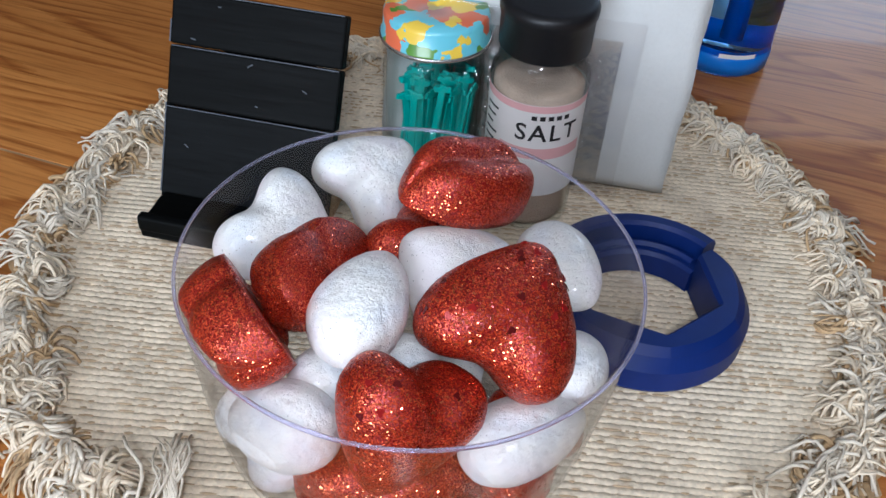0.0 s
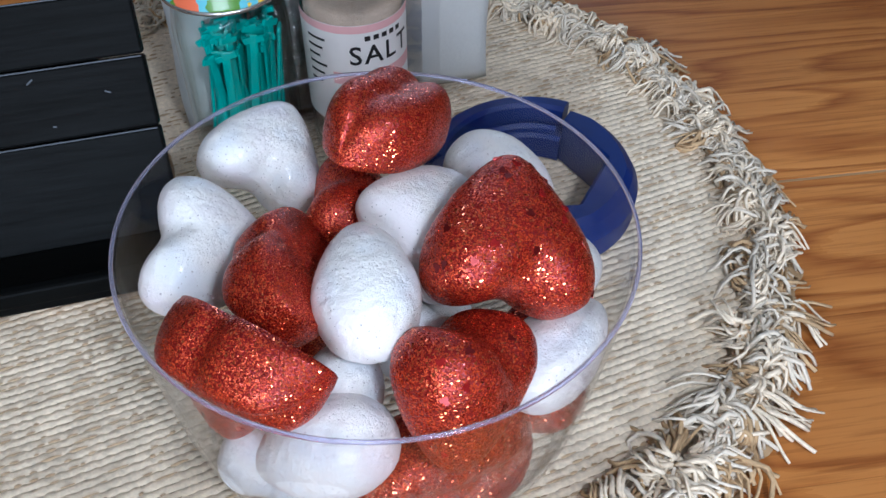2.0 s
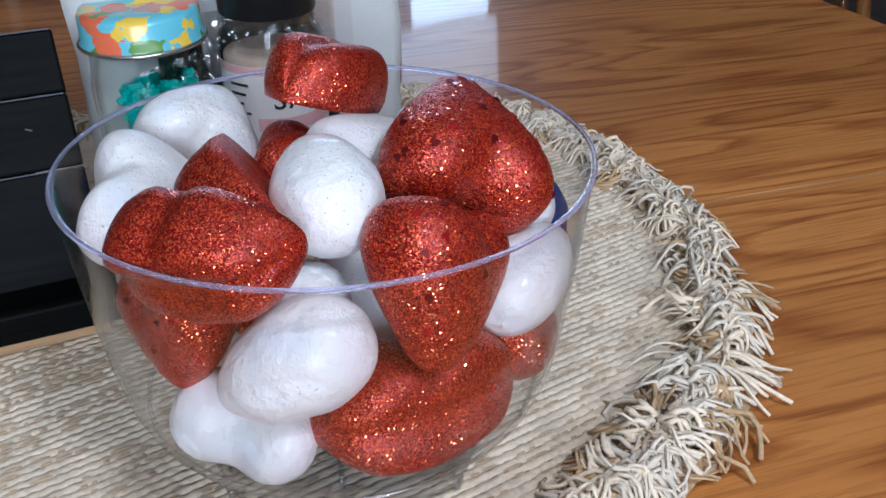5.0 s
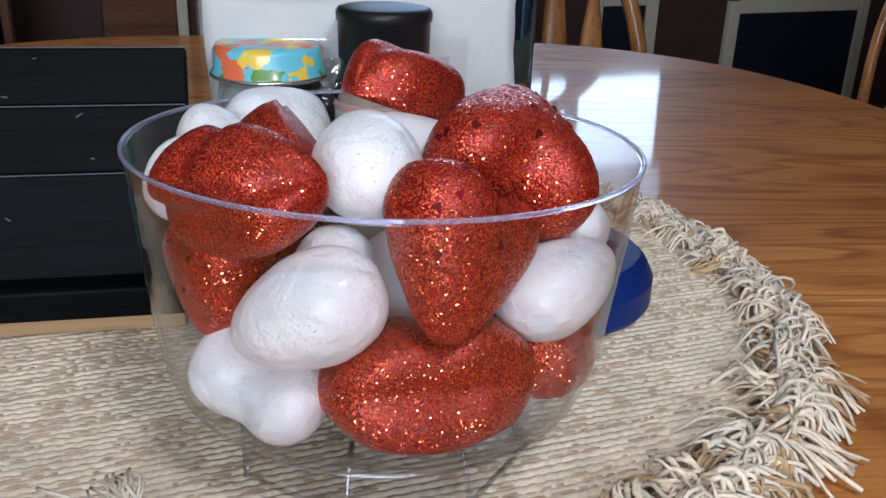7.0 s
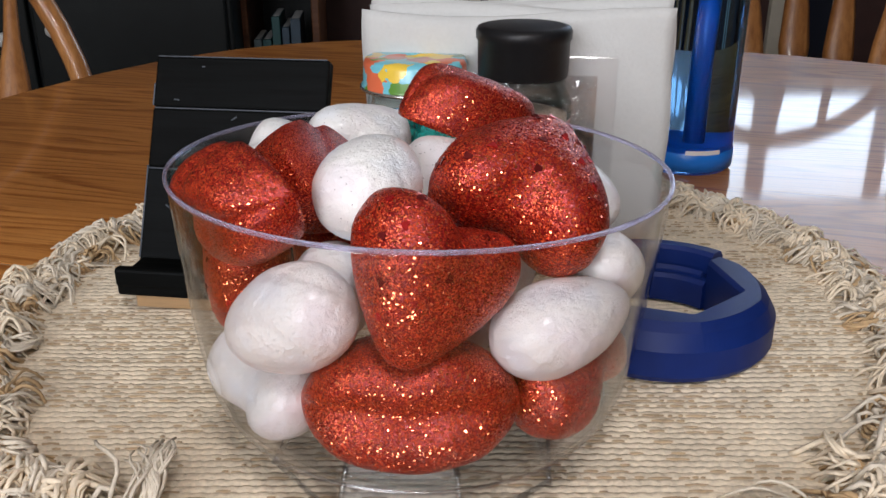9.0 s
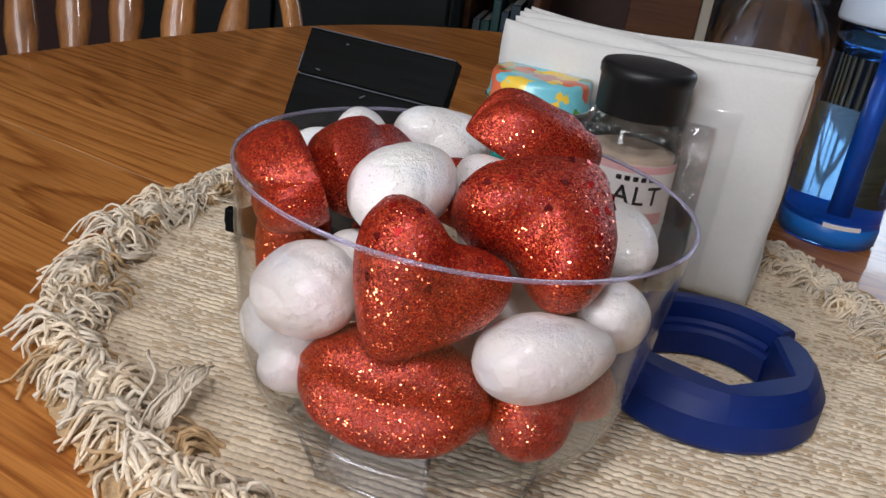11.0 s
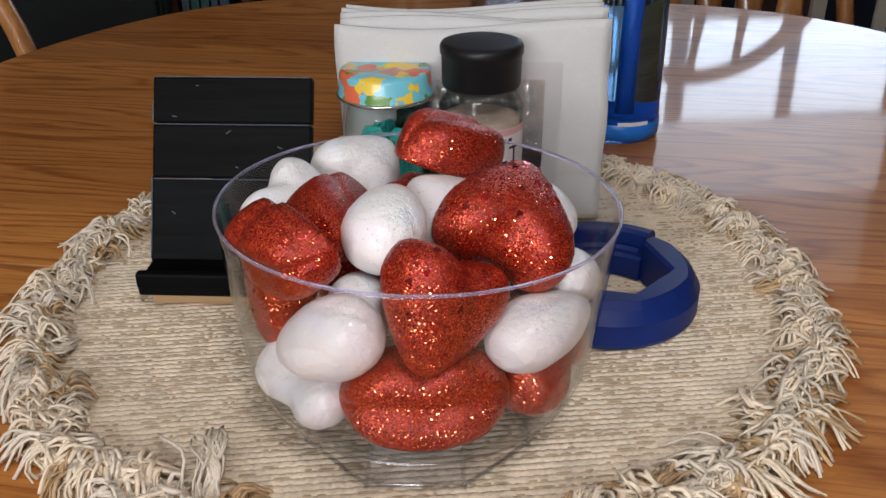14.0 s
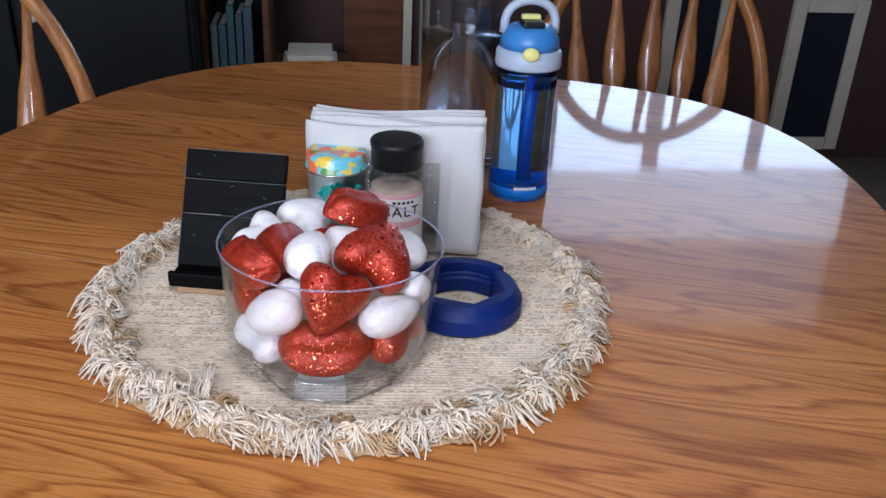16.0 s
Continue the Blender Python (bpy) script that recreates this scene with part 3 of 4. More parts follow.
def board(v0, v1):
    """One board of the top, cut to the rounded outline, its upper rim softened."""
    n, thick = 20, 0.024
    vs = [v0 + (v1 - v0) * i / n for i in range(n + 1)]
    outline = [(half_width(v), v) for v in vs] + [(-half_width(v), v) for v in reversed(vs)]
    rings = ((0.0035, 0.0), (0.0, -0.004), (0.0, -0.018), (0.008, -thick))
    verts, k = [], len(outline)
    for inset, z in rings:
        for u, v in outline:
            verts.append((u - math.copysign(min(inset, abs(u)), u), v, z))
    faces = grid_faces(len(rings), k, False, True) + [tuple(range(k))[::-1], tuple(range(3 * k, 4 * k))]
    me = mesh("board", verts, faces, OAK, False)
    bm = bmesh.new()
    bm.from_mesh(me)
    bmesh.ops.remove_doubles(bm, verts=bm.verts[:], dist=1e-6)
    bmesh.ops.recalc_face_normals(bm, faces=bm.faces[:])
    bm.to_mesh(me)
    bm.free()
    return me


table = thing("dining_table", TABLE, "rounded oak dining table with a glossy orange varnish", "table")
widths = random.Random(7)
for side in (-1, 1):
    v = 0.0013
    while v < B - 0.004:
        step = widths.uniform(0.075, 0.13)
        end = min(v + step, B - 0.0005)
        if B - end < 0.03:
            end = B - 0.0005
        put("board", board(*sorted((side * v, side * (end - 0.00015)))), table)
        v = end
# pale strip paints the glint that light makes where the two halves meet
put("seam", box("seam", (2 * A - 0.004, 0.0024, 0.02), PINE, 0), table, pose(0, 0, -0.0105), "pale strip standing in for a glint between the halves")
put("apron", lathe("apron", [(0.86, -0.09), (0.86, -0.0245), (0.84, -0.0245), (0.84, -0.09)], OAK_EDGE, 64, True, True), table, Matrix.Diagonal((0.56, 0.88, 1, 1)))
for s in (-1, 1):
    put("pedestal", lathe("pedestal", [(0.10, FLOOR + 0.05), (0.09, FLOOR + 0.12), (0.05, FLOOR + 0.25), (0.075, FLOOR + 0.4), (0.055, FLOOR + 0.55), (0.09, -0.095)], OAK_EDGE, 32), table, pose(0, s * 0.25, 0))
    put("foot", box("foot", (0.75, 0.08, 0.055), OAK_EDGE, 0.015), table, pose(0, s * 0.25, FLOOR + 0.028))

# ---- woven place mat ----
MX, MY, MR = 0.026, 0.369, 0.225
mat_ob = thing("placemat", pose(MX, MY, 0, 0, 0, -4), "round cream jute placemat with a knotted fringe", "placemat")
put("backing", lathe("backing", [(0.001, 0.0004), (MR - 0.002, 0.0004), (MR, 0.002), (MR - 0.003, 0.0034), (0.001, 0.0034)], BACKING, 96), mat_ob)


def weave():
    """Rows of cream weft cord lying close, each row waving a little."""
    pitch, verts, faces = 0.0040, [], []
    rows = int(MR / pitch)
    rng = random.Random(11)
    for r in range(-rows, rows + 1):
        y = r * pitch
        half = math.sqrt(max(0.0, (MR - 0.001) ** 2 - y * y))
        n = max(4, int(2 * half / 0.0013))
        base = len(verts)
        thick, phase = rng.uniform(0.92, 1.08), rng.uniform(0, 6.28)
        for i in range(n + 1):
            x = -half + 2 * half * i / n
            phase += 1.3 + rng.uniform(-0.7, 0.7)
            dip = 0.5 + 0.5 * math.cos(phase)
            fat = (0.00225 - 0.0004 * dip) * thick * (1 + 0.14 * noise.noise(Vector((x * 160, y * 90, 5.0))))
            for k in range(5):
                a = math.pi * k / 4
                verts.append((x, y + row_wave(x, y) + fat * math.cos(a), 0.0040 + 0.0004 * math.sin(x * 31 + y * 47) - 0.0004 * dip + 0.0008 * math.sin(a)))
        faces += [tuple(base + q for q in f) for f in grid_faces(n + 1, 5)]
    return mesh("weave", verts, faces, ROPE)


def row_wave(x, y):
    return 0.0012 * math.sin(x * 9 + y * 30) + 0.0009 * math.sin(x * 21 - y * 17)


def dashes():
    """Tan yarn showing in short stitches along the valleys, thick in some bands and thin in others."""
    pitch, verts, faces = 0.0040, [], []
    rng = random.Random(12)
    rows = int(MR / pitch)
    for r in range(-rows, rows):
        y = (r + 0.5) * pitch
        half = math.sqrt(max(0.0, (MR - 0.006) ** 2 - y * y))
        x, share = -half, rng.choice((0.25, 0.45, 0.7, 0.95))
        while x < half:
            ln = rng.choice((rng.uniform(0.0018, 0.0040), rng.uniform(0.0035, 0.0095)))
            patch = noise.noise(Vector((x * 14, y * 40, 3.0)))
            if rng.random() < share * (0.75 + patch):
                n0, w, zc = len(verts), rng.uniform(0.00045, 0.00105), 0.00480 + rng.uniform(-0.0004, 0.00015)
                for k in range(5):
                    u = k / 4
                    xx, s = x + ln * u, math.sin(math.pi * (0.12 + 0.76 * u))
                    yy = y + row_wave(xx, y)
                    lift = 0.0004 * math.sin(xx * 31 + y * 47)
                    verts += [(xx, yy - w * s, zc + lift - 0.0004), (xx, yy, zc + lift + 0.0005 * s), (xx, yy + w * s, zc + lift - 0.0004)]
                faces += [tuple(n0 + q for q in f) for f in grid_faces(5, 3)]
            x += ln + rng.uniform(0.0006, 0.0034)
    return mesh("stitches", verts, faces, STITCH)


tagged(put("stitches", dashes(), mat_ob), "tan stitches between the cream rows", kind="stuff")
tagged(put("weave", weave(), mat_ob), "cream jute yarn in rows", kind="stuff")


def fringe(name, mat, tufts, seed, lo, hi, high=0.012):
    """Loose yarn ends round the rim, hanging together in tufts that bend and curl as one."""
    rng, verts, faces = random.Random(seed), [], []
    for i in range(tufts):
        a = 2 * math.pi * (i + rng.uniform(-0.4, 0.4)) / tufts
        bend, curl, length, r0 = rng.gauss(0, 0.85), rng.gauss(0, 2.7), rng.uniform(lo, hi), MR - 0.003 + rng.uniform(-0.008, 0.006)
        lift = rng.uniform(0.003, high)
        twist, lean = rng.uniform(1.5, 3.5), rng.gauss(0, 0.6)
        for s in range(rng.randint(10, 16)):
            side = (s - 6.0) * 0.0010 + rng.gauss(0, 0.0008)
            ph, wob = rng.uniform(0, 6.28), rng.uniform(0.0006, 0.0022)
            ln, b1, c1 = length * rng.uniform(0.7, 1.15), bend + rng.gauss(0, 0.17), curl + rng.gauss(0, 0.5)
            z0, up, pts = rng.uniform(0.004, 0.008), lift * rng.uniform(0.7, 1.3), []
            ca, sa, x, y, ang = math.cos(a), math.sin(a), 0.0, side, b1
            for k in range(8):
                u = k / 7
                z = z0 * (1 - u) + up * math.sin(math.pi * min(1.0, u * 1.02)) + 0.0024
                w = wob * math.sin(ph + u * twist * 3)
                pts.append(((r0 + x) * ca - (y + w) * sa, (r0 + x) * sa + (y + w) * ca, max(0.0016, z + wob * math.cos(ph + u * twist * 3))))
                ang += c1 / 7 + lean * math.sin(u * 6 + ph) * 0.7
                x, y = x + ln / 7 * math.cos(ang), y + ln / 7 * math.sin(ang)
            v, f = tube(pts, rng.choice((rng.uniform(0.0006, 0.0009), rng.uniform(0.0009, 0.0014))), 5, 0.8)
            faces += [tuple(len(verts) + q for q in g) for g in f]
            verts += v
    return mesh(name, verts, faces, mat)


tagged(put("fringe", fringe("fringe", ROPE_PALE, 200, 1, 0.017, 0.031, 0.010), mat_ob), "frayed cream yarn fringe", kind="stuff")
tagged(put("fringe", fringe("fringe", ROPE, 190, 2, 0.016, 0.031, 0.011), mat_ob), "frayed cream yarn fringe", kind="stuff")
tagged(put("under_fringe", fringe("under_fringe", ROPE_TAN, 140, 3, 0.020, 0.032, 0.006), mat_ob), "tan jute ends in the fringe", kind="stuff")


def fluff():
    """Matted short fibre in which the fringe's yarns lie, lumpy, its outline uneven."""
    verts, n, prof = [], 420, ((-0.006, 0.0030), (-0.002, 0.0056), (0.004, 0.0066), (0.009, 0.0050), (0.014, 0.0030), (0.017, 0.0012))
    for d, z in prof:
        for k in range(n):
            a = 2 * math.pi * k / n
            w = noise.noise(Vector((math.cos(a) * 22, math.sin(a) * 22, d * 160)))
            v = noise.noise(Vector((math.cos(a) * 60, math.sin(a) * 60, d * 300)))
            r = MR + d * (1 + 0.3 * w) + 0.0012 * v
            verts.append((r * math.cos(a), r * math.sin(a), max(0.0010, z * (1 + 0.35 * w + 0.4 * v))))
    return mesh("matted_fibre", verts, grid_faces(len(prof), n, False, True), ROPE_TAN)


tagged(put("matted_fibre", fluff(), mat_ob), "matted tan fibre under the fringe", kind="stuff")


def edge_braid():
    v, f = tube([((MR - 0.003) * math.cos(a), (MR - 0.003) * math.sin(a), 0.0058 + 0.0008 * math.sin(a * 90)) for a in (2 * math.pi * i / 360 for i in range(361))], 0.0022, 6)
    return mesh("edge_stitching", v, f, ROPE_PALE)


put("edge_stitching", edge_braid(), mat_ob)


def tuft():
    """The long tassel that lies over the mat's near edge."""
    rng, verts, faces = random.Random(21), [], []
    for i in range(26):
        s, q, p0 = rng.gauss(0, 1), rng.uniform(0.7, 1.15), rng.uniform(0, 6.28)
        pts = []
        for k in range(8):
            u = k / 7
            pts.append((0.0055 * s * u * (0.3 + u) + 0.007 * math.sin(u * 2 + s * 0.5) + 0.0022 * math.sin(p0 + u * 8), -0.02 + 0.038 * u * q + 0.0012 * math.cos(p0 + u * 7), 0.004 + 0.011 * math.sin(math.pi * u * 0.8) + 0.002 * abs(s) * u))
        v, f = tube(pts, rng.uniform(0.0005, 0.0011), 5, 0.7)
        faces += [tuple(len(verts) + q for q in g) for g in f]
        verts += v
    return mesh("tassel", verts, faces, ROPE_PALE)


put("tassel", tuft(), mat_ob, pose(-0.114, -0.168, 0.004, 0, 0, 14), "long loose tassel of pale yarn")

# ---- bowl ----
BX, BY = 0.0025, 0.2383
bowl = thing("bowl", pose(BX, BY, 0, TILTX, TILTY, 0), "clear plastic bowl on a low octagonal foot", "bowl")
outer = [(0.001, 0.0310), (0.060, 0.0312), (0.0690, 0.0330), (0.0742, 0.0382), (0.0776, 0.0470), (0.0802, 0.0610), (0.0825, 0.0795), (0.0845, 0.0978), (0.0859, 0.1150), (0.0864, 0.1197), (0.0865, 0.1206)]
inner = [(r - 0.0013, z + 0.0004) if i > 4 else (max(0.001, r - 0.0009), z + 0.0018) for i, (r, z) in enumerate(outer)]
put("shell", lathe("shell", outer + inner[::-1], PLASTIC, 96), bowl)
put("rim", lathe("rim", [(0.0865 + 0.0007 * math.cos(a), 0.1213 + 0.0008 * math.sin(a)) for a in (2 * math.pi * k / 10 for k in range(10))], RIM, 120, True, True), bowl, None, "thick rim with a violet tint")


def octagon_foot():
    verts, n = [], 8
    for r, z in ((0.047, 0.0308), (0.0555, 0.010), (0.057, 0.0065), (0.0545, 0.0065), (0.0525, 0.011), (0.0445, 0.0308)):
        for k in range(n):
            a = 2 * math.pi * (k + 0.28) / n
            verts.append((r * math.cos(a), r * math.sin(a), z))
    return mesh("foot", verts, grid_faces(6, n, True, True), FOOT_PLASTIC, False)


foot = put("foot", octagon_foot(), bowl)


def foot_edge(k):
    """A bright rounded corner of the foot, from the base up to the bowl."""
    a = 2 * math.pi * (k + 0.28) / 8
    return rod("foot_edge", [(r * math.cos(a), r * math.sin(a), z) for r, z in ((0.0468, 0.0308), (0.0512, 0.0225), (0.0553, 0.0105), (0.0566, 0.0066))], 0.0010, EDGE_PLASTIC, 8)


for k in range(8):
    put("foot_edge", foot_edge(k), foot)
ring_at = [(2 * math.pi * (k + 0.28) / 8) for k in range(9)]
put("foot_lip", rod("foot_lip", [(0.0560 * math.cos(a), 0.0560 * math.sin(a), 0.0074) for a in ring_at], 0.0010, EDGE_PLASTIC, 8), foot)
put("bottom_bead", lathe("bottom_bead", [(0.0708 + 0.0008 * math.cos(a), 0.0344 + 0.0007 * math.sin(a)) for a in (2 * math.pi * k / 8 for k in range(8))], EDGE_PLASTIC, 110, True, True), bowl, None, "bright rounded edge of the bowl's bottom")

# ---- hearts and lips in the bowl ----


def heart_mesh(name, mat, rings=22, around=64, seed=0):
    a = np.linspace(0, 2 * np.pi, around, endpoint=False)
    ox = np.sin(a) ** 3 * 0.17 + np.sin(a) * 0.345
    oy = 0.455 * np.cos(a) - 0.135 * np.cos(2 * a) - 0.03 * np.cos(3 * a) - 0.01 * np.cos(4 * a) + 0.03
    verts = []
    for ph in np.linspace(0, np.pi, rings + 1):
        s, c = max(np.sin(ph), 1e-4) ** 0.85, np.cos(ph)
        x, y = ox * s, oy * s + 0.03 * (1 - s)
        groove = 1 - 0.30 * np.exp(-(x / 0.15) ** 2) * np.clip((y + 0.02) / 0.30, 0, 1)
        thin = 1 - 0.38 * np.clip((0.12 - y) / 0.62, 0, 1)
        z = 0.36 * np.sign(c) * abs(c) ** 0.8 * groove * thin
        verts += list(zip(x, y, z))
    out = []
    for v in verts:
        p = Vector(v)
        k = 1 + 0.018 * noise.noise(p * 5 + Vector((seed, 0, 0))) + 0.008 * noise.noise(p * 16 + Vector((0, seed, 0)))
        out.append(p * k * 0.052)
    n = rings + 1
    faces = [f[::-1] for f in grid_faces(n, around, False, True)]
    me = mesh(name, out, faces, mat)
    bm = bmesh.new()
    bm.from_mesh(me)
    bmesh.ops.remove_doubles(bm, verts=bm.verts[:], dist=2e-5)
    bmesh.ops.recalc_face_normals(bm, faces=bm.faces[:])
    bm.to_mesh(me)
    bm.free()
    me.polygons.foreach_set("use_smooth", [True] * len(me.polygons))
    return me


def lips_mesh(name, mat, nx=64, nv=46, seed=0):
    verts = []
    for x in np.sin(np.linspace(-np.pi / 2, np.pi / 2, nx)):
        top = 0.31 * max(0.0, 1 - abs(x) ** 2.3) ** 0.66 * (1 - 0.16 * math.exp(-(x / 0.17) ** 2))
        bot = -0.31 * max(0.0, 1 - abs(x) ** 2.4) ** 0.62
        mid = min(max(0.02 - 0.03 * math.exp(-(x / 0.25) ** 2), bot), top)
        deep = 0.36 * max(0.0, 1 - abs(x) ** 4) ** 0.5
        column = [(x * 0.5, bot * 0.94, 0.0)]
        for v in np.linspace(0, 1, nv - 2):
            u = 1 - 2 * v if v < 0.5 else 2 * v - 1
            w = math.sin(u * math.pi / 2)
            y = mid + ((bot if v < 0.5 else top) - mid) * w
            column.append((x * 0.5, y, deep * (0.18 + 0.82 * (1 - 0.15 * math.exp(-(u / 0.16) ** 2)) * max(0.0, 1 - w ** 5) ** 0.42)))
        column.append((x * 0.5, top * 0.94, 0.0))
        verts += column
    out = []
    for v in verts:
        p = Vector(v)
        out.append((p * (1 + 0.02 * noise.noise(p * 6 + Vector((seed, 0, 0))))) * 0.074 - Vector((0, 0, 0.012)))
    me = mesh(name, out, grid_faces(nx, nv, False, True), mat)
    bm = bmesh.new()
    bm.from_mesh(me)
    bmesh.ops.remove_doubles(bm, verts=bm.verts[:], dist=2e-5)
    bmesh.ops.recalc_face_normals(bm, faces=bm.faces[:])
    bm.to_mesh(me)
    bm.free()
    me.polygons.foreach_set("use_smooth", [True] * len(me.polygons))
    return me


def egg_mesh(name, mat, rings=26, around=56, seed=0, size=0.050):
    verts = []
    for ph in np.linspace(0, np.pi, rings + 1):
        y, lump = -0.5 * math.cos(ph), 0.342 + 0.133 * -0.5 * math.cos(ph)
        for a in np.linspace(0, 2 * np.pi, around, endpoint=False):
            p = Vector((math.sin(ph) * lump * math.cos(a), y, math.sin(ph) * lump * math.sin(a) * 0.9))
            verts.append(p * size * (1 + 0.03 * noise.noise(p * 4 + Vector((seed, 0, 0))) + 0.008 * noise.noise(p * 15)))
    me = mesh(name, verts, grid_faces(rings + 1, around, False, True), mat)
    bm = bmesh.new()
    bm.from_mesh(me)
    bmesh.ops.remove_doubles(bm, verts=bm.verts[:], dist=2e-5)
    bmesh.ops.recalc_face_normals(bm, faces=bm.faces[:])
    bm.to_mesh(me)
    bm.free()
    me.polygons.foreach_set("use_smooth", [True] * len(me.polygons))
    return me


def egg(x, y, z, rx, ry, rz, s, label, seed=0):
    ob = put("egg_ornament", egg_mesh("egg_ornament", PEARL, seed=seed), None, pose(x, y, z, rx, ry, rz) @ Matrix.Diagonal((s, s, s, 1)))
    return tagged(ob, label, "ornament", "white rounded ornaments in the bowl")


SEQUINS = (sequin_mesh(SEQUIN), sequin_mesh(DARK_SEQUIN))


def heart(colour, x, y, z, rx, ry, rz, s, label, sequins=0, seed=0):
    mat = RED if colour == "red" else PEARL
    ob = put("heart_ornament", heart_mesh("heart_ornament", mat, seed=seed), None, pose(x, y, z, rx, ry, rz) @ Matrix.Diagonal((s, s, s, 1)))
    tagged(ob, label, "ornament", colour + " heart ornaments in the bowl")
    rng = random.Random(seed + 50)
    faces = [f for f in ob.data.polygons if f.normal.z > 0.25]
    for i in range(sequins):
        f = rng.choices(faces, [g.area for g in faces])[0]
        turn = f.normal.to_track_quat("Z", "Y").to_matrix().to_4x4() @ pose(0, 0, 0, rng.uniform(-12, 12), rng.uniform(-12, 12), rng.uniform(0, 360))
        put("sequin", SEQUINS[0 if i < sequins * 0.35 else 1], ob, Matrix.Translation(f.center + f.normal * 0.0001) @ turn)
    return ob


def lips(x, y, z, rx, ry, rz, s, label, seed=0):
    ob = put("lips_ornament", lips_mesh("lips_ornament", RED, seed=seed), None, pose(x, y, z, rx, ry, rz) @ Matrix.Diagonal((s, s, s, 1)))
    return tagged(ob, label, "ornament", "red lips ornaments in the bowl")


heart("red", 0.0379, 0.211, 0.1209, -30, -24, 164, 1.098, "large red glitter heart dotted with tiny foil hearts", 22, 1)
heart("red", 0.0044, 0.1793, 0.1053, 74, 33, 25, 1.017, "red glitter heart leaning on the bowl's wall, tip down", 10, 2)
lips(0.0275, 0.2775, 0.1314, 7.0, 21.0, 36.0, 0.86, "red glitter lips lying on top of the pile", 3)
lips(-0.0557, 0.2070, 0.1189, 110.9, -13.3, -63.2, 0.853, "red glitter lips standing on edge against the rim", 4)
lips(-0.0322, 0.2335, 0.1180, 126, -20, -116, 0.83, "red glitter lips showing their flat back", 5)
lips(-0.0021, 0.1789, 0.0616, 78, 0, -4, 0.952, "red glitter lips against the bowl's wall near its floor", 6)
heart("red", 0.006, 0.266, 0.104, 20, 10, 60, 0.82, "red glitter heart half buried in the pile", 12, 7)
heart("red", 0.05, 0.2024, 0.0635, -73, 13, -126, 0.985, "red glitter heart low in the bowl", 0, 8)
heart("red", -0.056900000000000006, 0.2261, 0.0894, 74, -17, -73, 0.8016, "red glitter heart behind the bowl's wall", 10, 10)
heart("white", -0.049, 0.267, 0.1085, 18, -14, 59, 0.93, "pearl white heart with its two lobes against the rim", 0, 11)
heart("white", -0.0147, 0.3006, 0.1105, -23, -34, 149, 0.865, "pearl white heart lying tip outwards", 0, 12)
egg(-0.0118, 0.2132, 0.1235, -9, -7, 160, 0.965, "pearl white rounded ornament in the middle of the pile", 13)
heart("white", 0.0226, 0.2422, 0.1081, -40, 5, -108, 0.999, "pearl white heart tucked under a red one", 0, 14)
egg(0.0657, 0.2622, 0.099, -6, 15, 18, 0.969, "pearl white rounded ornament with a chipped tip", 15)
egg(0.0473, 0.1905, 0.0818, -14, 37, 102, 0.988, "pearl white rounded ornament against the bowl's wall", 16)
egg(0.0673, 0.222, 0.0861, 150, -6, -14, 0.874, "pearl white rounded ornament beside the rim", 17)
egg(-0.039, 0.1883, 0.0874, 72, 61, -49, 0.983, "plump pearl white rounded ornament against the bowl's wall", 18)
heart("white", -0.0465, 0.2095, 0.0537, 34, -15, 130, 0.867, "pearl white heart on the bowl's floor", 0, 19)
egg(-0.0255, 0.207, 0.0863, 76, 28, -124, 0.863, "pearl white rounded ornament between the others", 21)
heart("white", 0.012, 0.222, 0.072, 40, 30, 20, 0.9, "pearl white heart deep in the pile", 0, 22)
heart("white", 0.035, 0.262, 0.068, 80, 10, 60, 0.9, "pearl white heart deep in the pile", 0, 23)
heart("red", -0.025, 0.262, 0.070, 20, 60, 10, 0.9, "red glitter heart deep in the pile", 0, 24)

# ---- black stand ----
stand = thing("phone_stand", pose(-0.0885, 0.392, 0.006, 0, 0, -12.5), "black stained wooden phone stand with worn edges", "stand")
LEAN_BACK = 27.0


def slat(w, h, d):
    return box("slat", (w, d, h), BLACK_WOOD, 0.0012)


tilt = pose(0, -0.010, 0.016, -LEAN_BACK, 0, 0)
zz = 0.0
for h in (0.052, 0.033, 0.0285):
    put("slat", slat(0.0965, h - 0.0008, 0.009), stand, tilt @ pose(0, 0.0, zz + h / 2))
    put("worn_edge", box("worn_edge", (0.094, 0.001, 0.0006), WORN, 0), stand, tilt @ pose(0, -0.0046, zz + h - 0.0006))
    zz += h
scuffs = random.Random(3)
for k in range(6):
    put("scuff", box("scuff", (scuffs.uniform(0.001, 0.004), 0.0004, 0.0007), WORN, 0), stand, tilt @ pose(scuffs.uniform(-0.04, 0.04), -0.0047, scuffs.uniform(0.03, 0.108), 0, scuffs.uniform(-50, 50), 0))
put("worn_corner", box("worn_corner", (0.0008, 0.008, 0.05), WORN, 0), stand, tilt @ pose(-0.0484, 0, 0.028))
put("worn_corner", box("worn_corner", (0.0008, 0.008, 0.012), WORN, 0), stand, tilt @ pose(-0.0484, 0, 0.092))
put("ledge", box("ledge", (0.097, 0.030, 0.009), BLACK_WOOD, 0.0015), stand, pose(0.002, -0.028, 0.017))
put("ledge_lip", box("ledge_lip", (0.097, 0.006, 0.010), BLACK_WOOD, 0.0015), stand, pose(0.002, -0.041, 0.0225))
put("base", box("base", (0.088, 0.085, 0.012), PINE, 0.001), stand, pose(0, 0.012, 0.0061), "bare pale wooden base")
